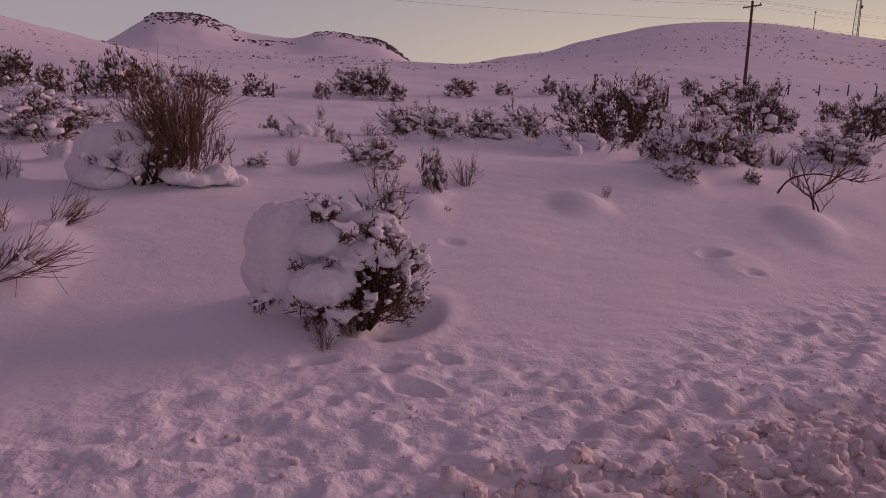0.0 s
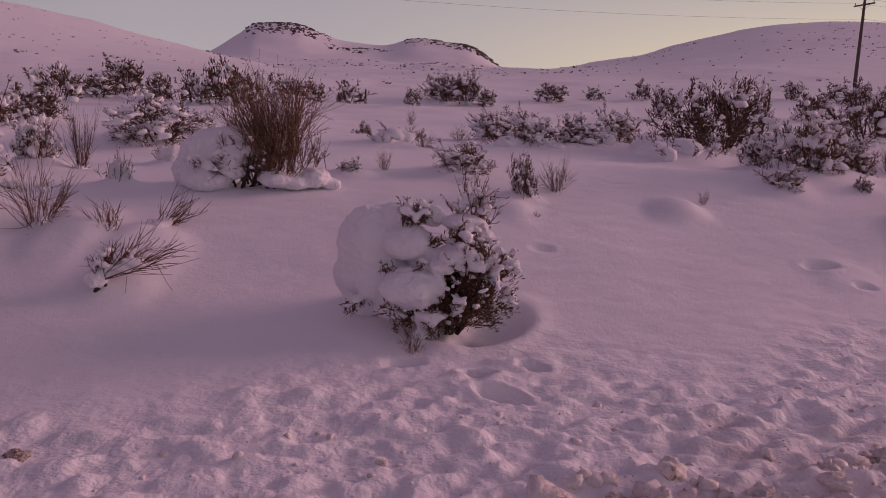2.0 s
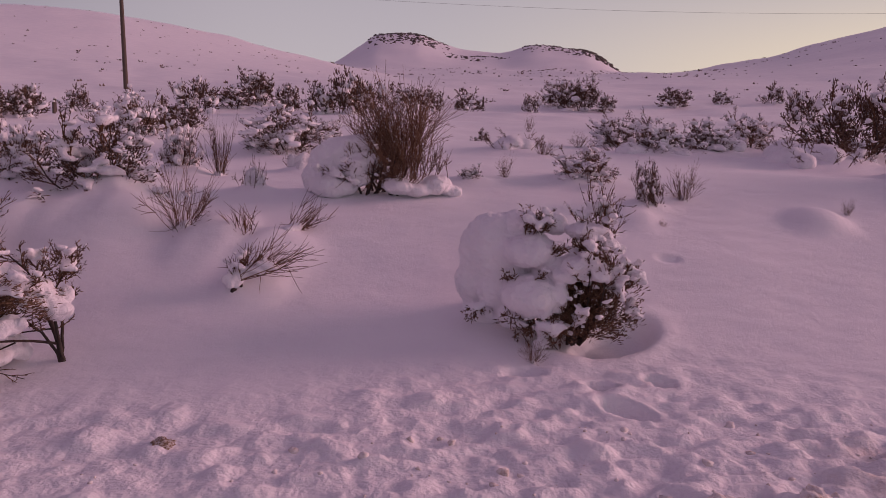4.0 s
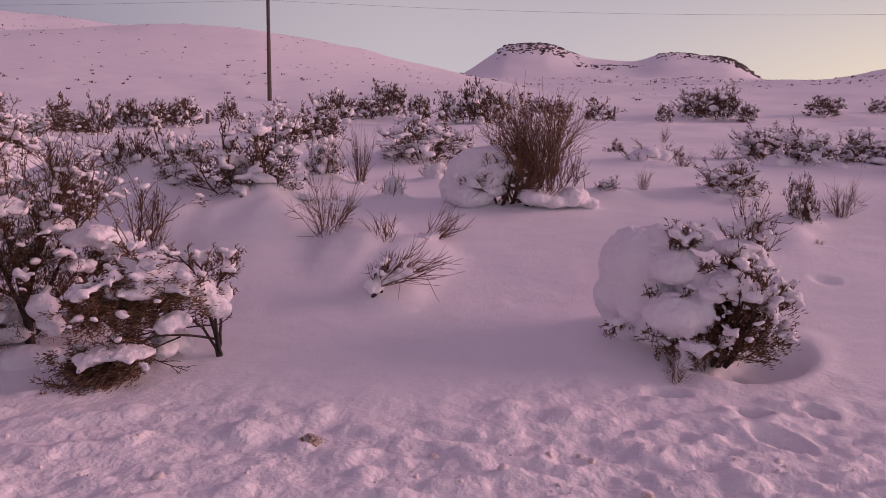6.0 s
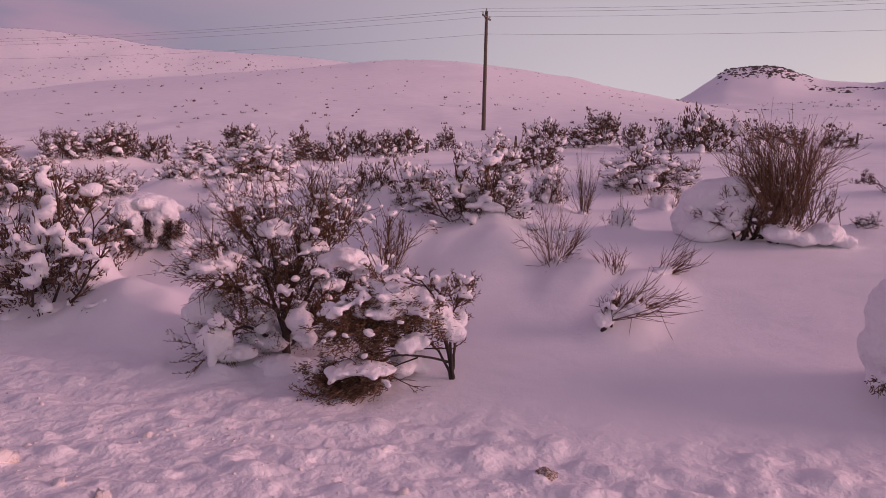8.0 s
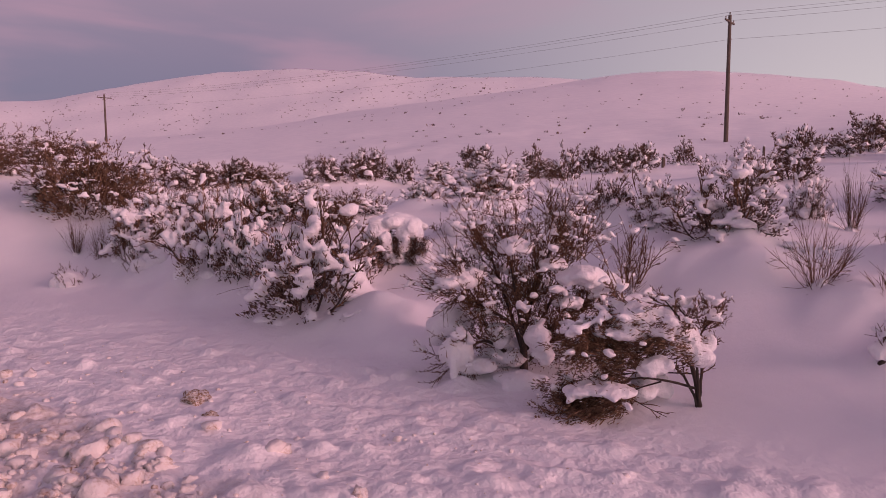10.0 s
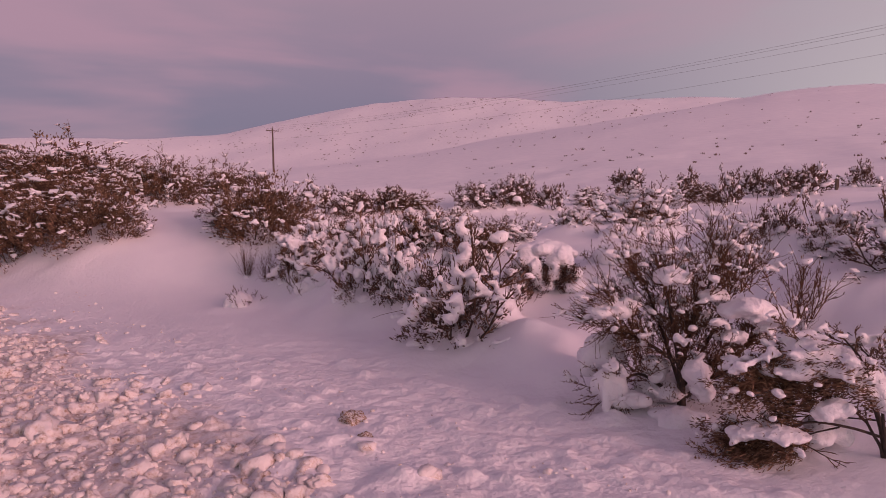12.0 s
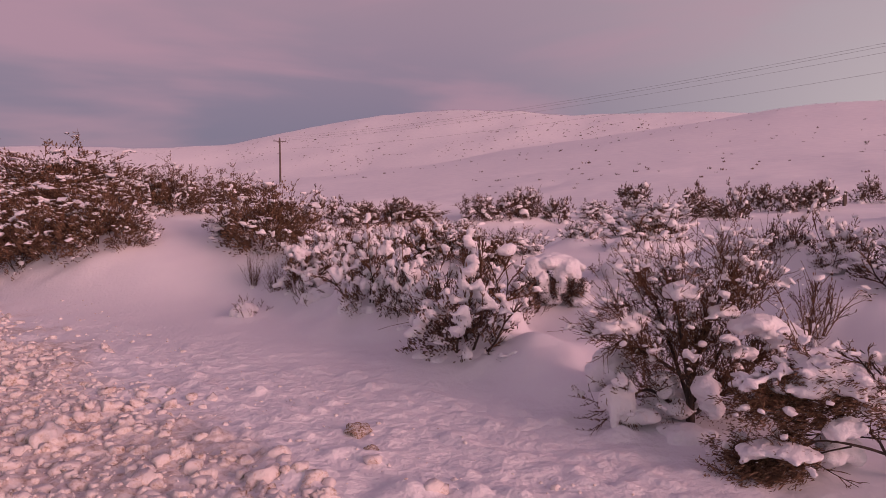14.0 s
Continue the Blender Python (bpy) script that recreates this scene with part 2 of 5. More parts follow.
def ground_z(x, y, fine=True):
    x, y = np.asarray(x, float), np.asarray(y, float)
    u, d = x * ROAD[0] + y * ROAD[1], x * INTO[0] + y * INTO[1]
    r = np.hypot(x, y)
    az = np.degrees(np.arctan2(-x, y))
    # the bank stands nearer to the road further along it
    s = d + 2.3 * fade(u, 9.5, 16) * fade(d, -1, 3) * (1 - fade(d, 12, 30)) - 0.35 * fade(u, 1, 5) * (1 - fade(u, 6, 9)) * fade(d, 3, 5) * (1 - fade(d, 6, 9))
    s = s + 0.22 * grain(x, y, 3.1, 5) * fade(d, 3.5, 5.5)
    z = smooth_line(s, (-60, -6, 1.5, 3.5, 4.5, 5.1, 5.7, 6.3, 6.9, 7.7, 8.6, 12, 20, 36, 48, 65, 110, 900, 3000),
                    (-0.6, -0.05, 0.0, 0.0, 0.06, 0.15, 0.31, 0.56, 0.78, 0.95, 1.03, 1.12, 1.32, 1.95, 2.7, 4.5, 7.6, 57, 60))
    z = z + np.minimum(0.00027 * (u - 20) ** 2, 2.6) * fade(d, 30, 65)
    z = z + 0.8 * fade(u, 12, 19) * fade(s, 4.2, 8.5) * (1 - fade(d, 12, 26))
    z = z + 0.09 * grain(x, y, 2.3, 11) * fade(s, 6, 9) + 0.22 * grain(x, y, 7.0, 12) * fade(s, 9, 16) + 0.5 * grain(x, y, 26, 13) * fade(s, 30, 70)
    for dist, depth, xs, ys in HILLS.values():
        here = dist * (1 + 0.08 * np.sin(np.radians(az * 5)))
        crest = EYE_Z + r * np.tan(np.radians(smooth_line(az, xs, ys)))
        bump = np.clip(1 - ((r - here) / np.where(r < here, depth * 1.6, depth * 0.9)) ** 2, 0, 1) ** 2
        z = z + np.maximum(crest - z, 0) * bump
    far = fade(r, 100, 250)
    z = z + far * (0.9 * grain(x, y, 30, 21) + 0.35 * grain(x, y, 9, 22))
    if not fine:
        return z
    # rough thrown snow on the shoulder, smooth drift on the bank
    rough = (1 - fade(s + 0.5 * grain(x, y, 1.3, 31), 3.4, 5.2)) * fade(r, 1.0, 2.0) * fade(d, 0.3, 1.1)
    ax, ay = u * 0.62, d
    ridge = lambda size, seed: 1 - 2 * np.abs(grain(ax, ay, size, seed))
    lump = 0.010 * grain(ax, ay, 0.4, 32) + 0.009 * grain(ax, ay, 0.19, 33)
    small = 0.012 * grain(ax, ay, 0.085, 35) + 0.006 * ridge(0.065, 41)
    peaks = np.maximum(grain(ax, ay, 0.11, 42) - 0.3, 0) * 0.055 + np.maximum(grain(ax, ay, 0.17, 43) - 0.45, 0) * 0.07
    windy = 1 + 1.5 * fade(-u, -0.8, 1.4)          # coarser towards the near end of the shoulder
    z = z + rough * (lump + peaks + windy * small)
    clod = 1 - fade(d + 0.5 * grain(x, y, 1.1, 36), 2.0, 3.1)
    z = z + clod * fade(d, 0.3, 1.1) * (0.05 * np.abs(grain(x, y, 0.3, 37)) + 0.03 * np.abs(grain(x, y, 0.10, 38)))
    z = z + 0.012 * grain(x, y, 0.6, 39) * fade(s, 4, 6) + 0.004 * grain(ax, ay, 0.12, 40) * (1 - fade(r, 9, 14)) * fade(d, 0.3, 1.1)
    for px, py, wide, deep, turn in DENTS:
        c, n = math.cos(turn), math.sin(turn)
        a, b = (x - px) * c + (y - py) * n, -(x - px) * n + (y - py) * c
        q = np.sqrt((a / wide) ** 2 + (b / (wide * 0.55)) ** 2)
        z = z - deep * (1 - fade(q, 0.55, 1.0)) + deep * 0.12 * np.exp(-((q - 1.15) / 0.25) ** 2)
    flat_x, flat_y, flat_z = np.atleast_1d(x).ravel(), np.atleast_1d(y).ravel(), np.atleast_1d(z).ravel().copy()
    for px, py, wide, high in MOUNDS:
        near = np.flatnonzero((np.abs(flat_x - px) < 2.6 * wide) & (np.abs(flat_y - py) < 2.6 * wide))
        if len(near):
            mx, my = flat_x[near], flat_y[near]
            q = np.hypot(mx - px, my - py) / wide * (1 + 0.25 * grain(mx, my, 0.45, 51))
            flat_z[near] += high * np.exp(-q ** 3) * (1 + 0.25 * grain(mx, my, 0.3, 52))
    return flat_z.reshape(np.shape(z))


DENTS = [
    (-0.35, 4.45, 0.13, 0.15, 0.2),
    (-0.01, 4.63, 0.12, 0.13, -0.2),
    (-0.19, 4.18, 0.2, 0.11, 2.7),
    (2.75, 7.28, 0.2, 0.06, 0.3),
    (3.01, 6.92, 0.12, 0.04, 0.3),
    (0.07, 6.53, 0.12, 0.03, 0.2),
    (-0.30, 5.22, 0.44, 0.13, 1.0),
    (-0.59, 5.02, 0.3, 0.07, 0),
    (-0.83, 4.52, 0.16, 0.05, 0.2),
]
MOUNDS = [
    (1.56, 7.88, 0.26, 0.1),
    (2.89, 7.10, 0.3, 0.04),
    (-6.72, 2.89, 0.45, 0.26),
    (-7.65, 3.02, 0.22, 0.3),
    (-6.04, 2.93, 0.3, 0.12),
    (-4.74, 5.33, 0.6, 0.15),
    (-7.17, 5.64, 0.8, 0.2),
    (-3.09, 5.38, 0.35, 0.12),
    (-3.65, 5.39, 0.3, 0.1),
    (-0.26, 7.22, 0.25, 0.08),
    (4.23, 8.35, 0.4, 0.12),
    (-3.02, 4.93, 0.26, 0.08),
]


def mesh_object(name, verts, faces, mat, smooth=True, parent=None):
    me = bpy.data.meshes.new(name)
    me.from_pydata(verts, [], faces)
    me.materials.append(mat)
    if smooth:
        me.polygons.foreach_set("use_smooth", [True] * len(me.polygons))
    ob = new(name, me)
    ob.parent = parent
    return ob


def build_ground():
    az = np.concatenate([np.arange(-36, 106, 0.36), np.arange(106, 324, 2.0)])
    ring = [0.0]
    while ring[-1] < 9:
        ring.append(ring[-1] + (0.25 if ring[-1] < 1.2 else 0.024 if ring[-1] < 4.5 else 0.036))
    while ring[-1] < 4200:
        ring.append(ring[-1] * (1.010 if ring[-1] < 40 else 1.016))
    ring = np.array(ring[1:])
    a, r = np.meshgrid(np.radians(az), ring)
    cx, cy = -0.35, 0.0
    x, y = cx - r * np.sin(a), cy + r * np.cos(a)
    z = ground_z(x, y)
    n, m = len(az), len(ring)
    verts = np.stack([x.ravel(), y.ravel(), z.ravel()], 1)
    i, j = np.meshgrid(np.arange(m - 1), np.arange(n), indexing="ij")
    k = (j + 1) % n
    faces = np.stack([i * n + j, (i + 1) * n + j, (i + 1) * n + k, i * n + k], -1).reshape(-1, 4)[:, ::-1]
    verts = np.vstack([verts, [[cx, cy, float(ground_z(cx, cy))]]])
    fan = [(len(verts) - 1, (q + 1) % n, q)[::-1] for q in range(n)]
    ob = mesh_object("ground", verts.tolist(), faces.tolist() + fan, SNOW)
    d = x * INTO[0] + y * INTO[1]
    thrown = (1 - fade(d + 0.6 * grain(x, y, 1.3, 31), 3.6, 5.3)) * (1 - fade(r, 14, 30)) * (0.25 + 0.65 * fade(d, 0.3, 1.1))
    layer = ob.data.attributes.new("rough", "FLOAT", "POINT")
    layer.data.foreach_set("value", np.append(thrown.ravel(), 0.0).astype(np.float32))
    u = x * ROAD[0] + y * ROAD[1]
    heap = 1 - fade(d + 0.5 * grain(x, y, 0.8, 61) + 0.3 * grain(x, y, 0.2, 62) - 0.5 * fade(-u, 0.4, 1.6) + 0.6 * fade(u, -0.6, 0.6) * (1 - fade(u, 2.2, 3.6)), 1.7, 2.7)
    layer = ob.data.attributes.new("plowed", "FLOAT", "POINT")
    layer.data.foreach_set("value", np.append((heap * 0.9 * fade(d, -0.6, 0.3)).ravel(), 0.0).astype(np.float32))
    return tagged(ob, "rolling snow-covered sagebrush land rising to white hills", "ground", kind="structure")


# ---- sagebrush ----


class Sticks:
    """Collects thin tapered tubes and small blades into one mesh."""

    def __init__(self):
        self.v, self.f = [], []

    def tube(self, pts, r0, r1, sides=3):
        n, base = len(pts), len(self.v)
        for i, p in enumerate(pts):
            q = pts[min(i + 1, n - 1)] - pts[max(i - 1, 0)]
            q = q.normalized() if q.length > 1e-6 else Vector((0, 0, 1))
            a = q.orthogonal().normalized()
            b = q.cross(a)
            r = r0 + (r1 - r0) * i / (n - 1)
            for k in range(sides):
                t = 2 * math.pi * k / sides
                self.v.append(tuple(p + (a * math.cos(t) + b * math.sin(t)) * r))
        for i in range(n - 1):
            for k in range(sides):
                j = (k + 1) % sides
                self.f.append((base + i * sides + k, base + i * sides + j, base + (i + 1) * sides + j, base + (i + 1) * sides + k))

    def blade(self, p, d, length, width, rng):
        side = d.cross(Vector((rng.uniform(-1, 1), rng.uniform(-1, 1), rng.uniform(-1, 1))))
        if side.length < 1e-5:
            return
        side = side.normalized() * width
        base = len(self.v)
        m = p + d * length * 0.55
        self.v += [tuple(p), tuple(m + side), tuple(p + d * length), tuple(m - side)]
        self.f.append((base, base + 1, base + 2, base + 3))

    def part(self, name, mat, parent, label="", smooth=False):
        ob = mesh_object(name, self.v, self.f, mat, smooth, parent)
        return tagged(ob, label)


def ball_shape(level):
    bm = bmesh.new()
    bmesh.ops.create_icosphere(bm, subdivisions=level, radius=1)
    v = np.array([x.co[:] for x in bm.verts])
    f = [tuple(q.index for q in x.verts) for x in bm.faces]
    bm.free()
    return v, f


BALL = ball_shape(2)


def melded(name, balls, voxel, parent, mat, label="", rough=0.0, blend=0.4):
    """Balls (x, y, z, radius, flatness) and lobes (x, y, z and three radii) run together into one soft snow mesh, by a surface net over a smooth union."""
    rng = np.random.RandomState(len(balls) + 7)
    c = np.array([q[:3] for q in balls], float)
    rad = np.array([q[3:6] if len(q) == 6 else (q[3] * rng.uniform(0.8, 1.25), q[3] * rng.uniform(0.8, 1.25), q[3] * q[4] * rng.uniform(0.85, 1.15)) for q in balls])
    soft = voxel * blend
    pad = rad.max(1) + 5 * soft
    lo = (c - pad[:, None]).min(0) - 2 * voxel
    size = np.ceil(((c + pad[:, None]).max(0) - lo) / voxel).astype(int) + 3
    acc = np.zeros(size)
    for p, r, m in zip(c, rad, pad):
        i0 = np.maximum(((p - m - lo) / voxel).astype(int), 0)
        i1 = np.minimum(((p + m - lo) / voxel).astype(int) + 2, size)
        g = [(np.arange(i0[k], i1[k]) * voxel + lo[k] - p[k]) / r[k] for k in range(3)]
        q = np.sqrt(g[0][:, None, None] ** 2 + g[1][None, :, None] ** 2 + g[2][None, None, :] ** 2)
        acc[i0[0]:i1[0], i0[1]:i1[1], i0[2]:i1[2]] += np.exp(np.clip((1 - q) * r.min() / soft, -12, 30))
    f = np.log(acc + 1e-6)
    n = size - 1
    inside = f > 0
    corner = [(a, b, d) for a in (0, 1) for b in (0, 1) for d in (0, 1)]
    cut = lambda arr, o: arr[o[0]:o[0] + n[0], o[1]:o[1] + n[1], o[2]:o[2] + n[2]]
    total = sum(cut(inside, o).astype(int) for o in corner)
    cells = np.argwhere((total > 0) & (total < 8))
    index = np.full(n, -1)
    index[tuple(cells.T)] = np.arange(len(cells))
    point, hits = np.zeros((len(cells), 3)), np.zeros((len(cells), 1))
    for o in corner:
        for k in range(3):
            if o[k]:
                continue
            e = list(o)
            e[k] = 1
            va, vb = f[tuple((cells + o).T)], f[tuple((cells + e).T)]
            cross = (va > 0) != (vb > 0)
            t = np.where(cross, va / np.where(cross, va - vb, 1), 0)
            q = np.repeat(np.array([o], float), len(cells), 0)
            q[:, k] += t
            point += q * cross[:, None]
            hits += cross[:, None]
    verts = (cells + point / hits) * voxel + lo
    faces = []
    for k in range(3):
        u, w = (k + 1) % 3, (k + 2) % 3
        step = np.eye(3, dtype=int)
        a = inside[tuple(slice(0, -1) if j == k else slice(None) for j in range(3))]
        b = inside[tuple(slice(1, None) if j == k else slice(None) for j in range(3))]
        for up in (True, False):
            e = np.argwhere((a != b) & (a == up))
            if not len(e):
                continue
            quad = [index[tuple((e - x * step[u] - y * step[w]).T)] for x, y in ((0, 0), (1, 0), (1, 1), (0, 1))]
            faces += np.stack(quad if up else quad[::-1], 1).tolist()
    if rough:
        verts = [tuple(Vector(v) + noise.noise_vector(Vector(v) * 8) * rough * 1.4 + noise.noise_vector(Vector(v) * 21) * rough + noise.noise_vector(Vector(v) * 47) * rough * 0.45) for v in verts]
    else:
        verts = verts.tolist()
    return tagged(mesh_object(name, verts, faces, mat, True, parent), label)


def jitter(rng, k):
    return Vector((rng.gauss(0, k), rng.gauss(0, k), rng.gauss(0, k)))


class Brush:
    """One sagebrush: woody stems, side twigs, leaf blades and the snow that lies on it, about 1 m high."""

    def __init__(self, seed, leaf=0.03, leaf_gap=0.02, leaf_wide=0.2, twig=0.0025):
        self.rng = random.Random(seed)
        self.stems, self.twigs, self.leaves, self.balls = [], Sticks(), Sticks(), []
        self.leaf, self.gap, self.wide, self.twig = leaf, leaf_gap, leaf_wide, twig
        self.nodes = []
        self.seg = (5, 3)

    def line(self, p, d, length, n, wander, lift):
        pts, d = [p.copy()], d.normalized()
        for _ in range(n):
            d = (d + jitter(self.rng, wander) + Vector((0, 0, lift))).normalized()
            pts.append(pts[-1] + d * (length / n))
        return pts, d

    def foliage(self, pts, start=0.25, dense=1.0):
        rng = self.rng
        for i in range(len(pts) - 1):
            if i / (len(pts) - 1) < start:
                continue
            seg = pts[i + 1] - pts[i]
            for _ in range(max(1, round(seg.length / self.gap * dense))):
                p = pts[i] + seg * rng.random()
                d = (seg.normalized() * 0.9 + jitter(rng, 0.55)).normalized()
                self.leaves.blade(p, d, self.leaf * rng.uniform(0.6, 1.3), self.leaf * self.wide * rng.uniform(0.7, 1.2), rng)

    def shoot(self, p, d, length, kids, dense, lift=0.06, wander=0.14):
        """A twig with side shoots and leaves."""
        rng = self.rng
        n, m = self.seg
        pts, _ = self.line(p, d, length, n, wander, lift)
        self.twigs.tube(pts, self.twig * 1.5, self.twig * 0.7)
        if dense:
            self.foliage(pts, 0.25, dense)
        self.nodes.append((pts[-2], length))
        for _ in range(kids):
            i = rng.randint(1, n - 1)
            q, _ = self.line(pts[i], (pts[i + 1] - pts[i - 1]).normalized() + jitter(rng, 0.42), length * rng.uniform(0.3, 0.65), m, wander, lift)
            self.twigs.tube(q, self.twig, self.twig * 0.5)
            if dense:
                self.foliage(q, 0.0, dense)

    def stem(self, p, d, length, r, shoots, kids, dense, lift=0.05, wander=0.16, shoot_len=0.42, first=0.3):
        rng = self.rng
        pts, end = self.line(p, d, length, 7, wander, lift)
        self.trunk(pts, r)
        for _ in range(shoots):
            k = first + (1 - first) * rng.random() ** 0.8
            i = min(int(k * 7), 6)
            q = pts[i] + (pts[i + 1] - pts[i]) * (k * 7 - i)
            along = (pts[i + 1] - pts[i]).normalized()
            self.shoot(q, along * 0.9 + jitter(rng, 0.5) + Vector((0, 0, 0.25)), length * shoot_len * rng.uniform(0.5, 1.15), kids, dense)
        self.shoot(pts[-1], end, length * shoot_len, kids + 1, dense)
        return pts

    def trunk(self, pts, r):
        one = Sticks()
        one.tube(pts, r, r * 0.35, 5)
        self.stems.append(one)

    def snow_on_nodes(self, share, r0, r1, low=0.0):
        rng = self.rng
        for p, _ in self.nodes:
            if p.z < low or rng.random() > share:
                continue
            r = rng.uniform(r0, r1)
            self.balls.append((p.x, p.y, p.z + r * 0.2, r, 0.72))
            for _ in range(rng.randint(0, 2)):
                s = r * rng.uniform(0.5, 0.85)
                self.balls.append((p.x + rng.gauss(0, r * 0.8), p.y + rng.gauss(0, r * 0.8), p.z + s * 0.1 - r * 0.25, s, 0.75))

    def clump(self, p, d, n, size, snow=0.0):
        """A tuft of leaves at p that points along d, with snow on it now and then."""
        rng = self.rng
        for _ in range(n):
            q = p + jitter(rng, size * 0.34)
            self.leaves.blade(q, (d + jitter(rng, 0.42)).normalized(), self.leaf * rng.uniform(0.7, 1.6), self.leaf * self.wide * rng.uniform(0.8, 1.3), rng)
        if rng.random() < snow:
            r = size * rng.uniform(0.28, 0.62)
            self.balls.append((p.x, p.y, p.z + r * 0.5, r, 0.55))
            for _ in range(rng.randint(2, 4)):
                s = r * rng.uniform(0.4, 0.8)
                self.balls.append((p.x + rng.gauss(0, r * 1.1), p.y + rng.gauss(0, r * 1.1), p.z + r * rng.uniform(-0.1, 0.5), s, 0.6))

    def crown(self, n, wide, high, low, size, blades, snow, centre=(0, 0), deep=1.0):
        """Tufts through the outer part of a rounded crown."""
        rng = self.rng
        for _ in range(n):
            a, e = rng.uniform(0, 6.283), math.asin(rng.uniform(-0.25, 1.0))
            k = rng.uniform(0.45, 1.0) * (1 + 0.22 * math.sin(3 * a + e * 4))
            d = Vector((math.cos(a) * math.cos(e), math.sin(a) * math.cos(e), math.sin(e)))
            p = Vector((centre[0] + d.x * wide * k, centre[1] + d.y * wide * deep * k, low + d.z * (high - low) * k))
            if p.z < 0.01:
                continue
            self.clump(p, (d + Vector((0, 0, 0.6))).normalized(), blades, size, snow * (0.5 + 0.8 * max(d.z, 0)))

    def pad(self, x, y, z, r, flat=0.55, n=7):
        rng = self.rng
        self.balls.append((x, y, z, r, flat))
        for _ in range(n):
            a, k = rng.uniform(0, 2 * math.pi), rng.uniform(0.5, 1.0)
            s = r * rng.uniform(0.35, 0.65)
            self.balls.append((x + math.cos(a) * r * k, y + math.sin(a) * r * k, z - r * flat * rng.uniform(0.0, 0.6), s, 0.85))

    def settle(self, cover, r0, r1, cell=0.034, layers=2, gap=0.12, low=0.05, patch=0.15, flat=0.62, need=3, high=9.0):
        """Snow that has come to rest on the brush: on top of each column of leaves and twigs, and on lower layers past a gap, in patches."""
        rng, columns = self.rng, {}
        for x, y, z in self.leaves.v[::2] + self.twigs.v[::4]:
            columns.setdefault((math.floor(x / cell), math.floor(y / cell)), []).append(z)
        off = Vector((rng.uniform(0, 50), rng.uniform(0, 50), rng.uniform(0, 50)))
        for (ix, iy), zs in columns.items():
            zs.sort(reverse=True)
            found, last = 0, 1e9
            for i, z in enumerate(zs):
                if z < low or found >= layers or zs[0] > high:
                    break
                if z > last - gap or i + need > len(zs) or zs[min(i + need, len(zs)) - 1] < z - 0.08:
                    continue
                last, found = z, found + 1
                x, y = (ix + rng.random()) * cell, (iy + rng.random()) * cell
                n = noise.noise(Vector((x, y, z * 1.4)) / patch + off) + 0.35 * noise.noise(Vector((x, y, z)) / (patch * 0.4) + off) + cover - 0.08 * (found - 1)
                if n > 0:
                    r = r0 + (r1 - r0) * min(n * 2.2, 1.0)
                    self.balls.append((x, y, z - r * 0.25, r, flat))

    def finish(self, label, voxel=0.022, group="sagebrush on the bank", leaf_mat=None, twig_mat=None, rough=0.016, blend=0.4, name="sagebrush"):
        root = tagged(new(name), label, "shrub", group)
        for one in self.stems:
            one.part("stem", BARK, root, "", True)
        if self.twigs.v:
            tagged(self.twigs.part("twig_spray", twig_mat or DRY, root), kind="stuff")
        if self.leaves.v:
            tagged(self.leaves.part("foliage", leaf_mat or LEAF, root, "small dark olive-brown leaves"), kind="stuff")
        if self.balls:
            tagged(melded("snow_load", self.balls, voxel, root, LOAD, "lumpy white snow caught in the twigs", rough=rough, blend=blend), kind="stuff")
        return root


def leafy(seed, stems, shoots, kids, tufts, blades, snow, spread=0.9, leaf=0.042, pads=0, size=0.09, wide=0.26, dense=0.7, skirt=6, cap=(0.012, 0.036), twig=0.004):
    b = Brush(seed, leaf, 0.022, wide, twig)
    b.seg = (3, 2)
    rng = b.rng
    for i in range(stems):
        a = 2 * math.pi * (i + rng.random()) / stems
        k = spread * (0.25 + 0.95 * (i % 3) / 2) * rng.uniform(0.8, 1.2)
        d = Vector((math.cos(a) * k, math.sin(a) * k, 0.75))
        b.stem(Vector((math.cos(a) * 0.07, math.sin(a) * 0.07, -0.08)), d, rng.uniform(0.5, 0.75), twig * 3, shoots, kids, dense, 0.05, 0.2, 0.36, 0.2)
    b.crown(tufts, 0.46, 0.66, 0.16, size, blades, 0.0)
    b.settle(snow, *cap, layers=4, gap=0.11)
    for i in range(skirt):
        a, k = 6.283 * (i + rng.random()) / skirt, rng.uniform(0.18, 0.42)
        b.pad(math.cos(a) * k, math.sin(a) * k, rng.uniform(-0.02, 0.06), rng.uniform(0.07, 0.12), 0.42, 8)
    for _ in range(pads):
        a, k = rng.uniform(0, 6.28), rng.uniform(0.1, 0.40)
        b.pad(math.cos(a) * k, math.sin(a) * k, rng.uniform(0.15, 0.45), rng.uniform(0.06, 0.10), 0.6)
    return b


def twiggy(seed, stems, length, spread, kids, snow, dense=0.0, lean=(0, 0)):
    b = Brush(seed, 0.022, 0.05, 0.2, 0.0036)
    rng = b.rng
    for i in range(stems):
        a = 2 * math.pi * (i + rng.random()) / stems
        k = spread * rng.uniform(0.2, 1.0)
        d = Vector((math.cos(a) * k + lean[0], math.sin(a) * k + lean[1], 0.8))
        b.shoot(Vector((math.cos(a) * 0.04, math.sin(a) * 0.04, -0.06)), d, length * rng.uniform(0.6, 1.1), kids, dense, 0.03, 0.10)
    b.snow_on_nodes(snow, 0.02, 0.04, 0.08)
    b.pad(0, 0, 0.0, 0.17, 0.55, 9)
    b.pad(rng.uniform(-0.15, 0.15), rng.uniform(-0.15, 0.15), 0.10, 0.09, 0.6, 5)
    return b


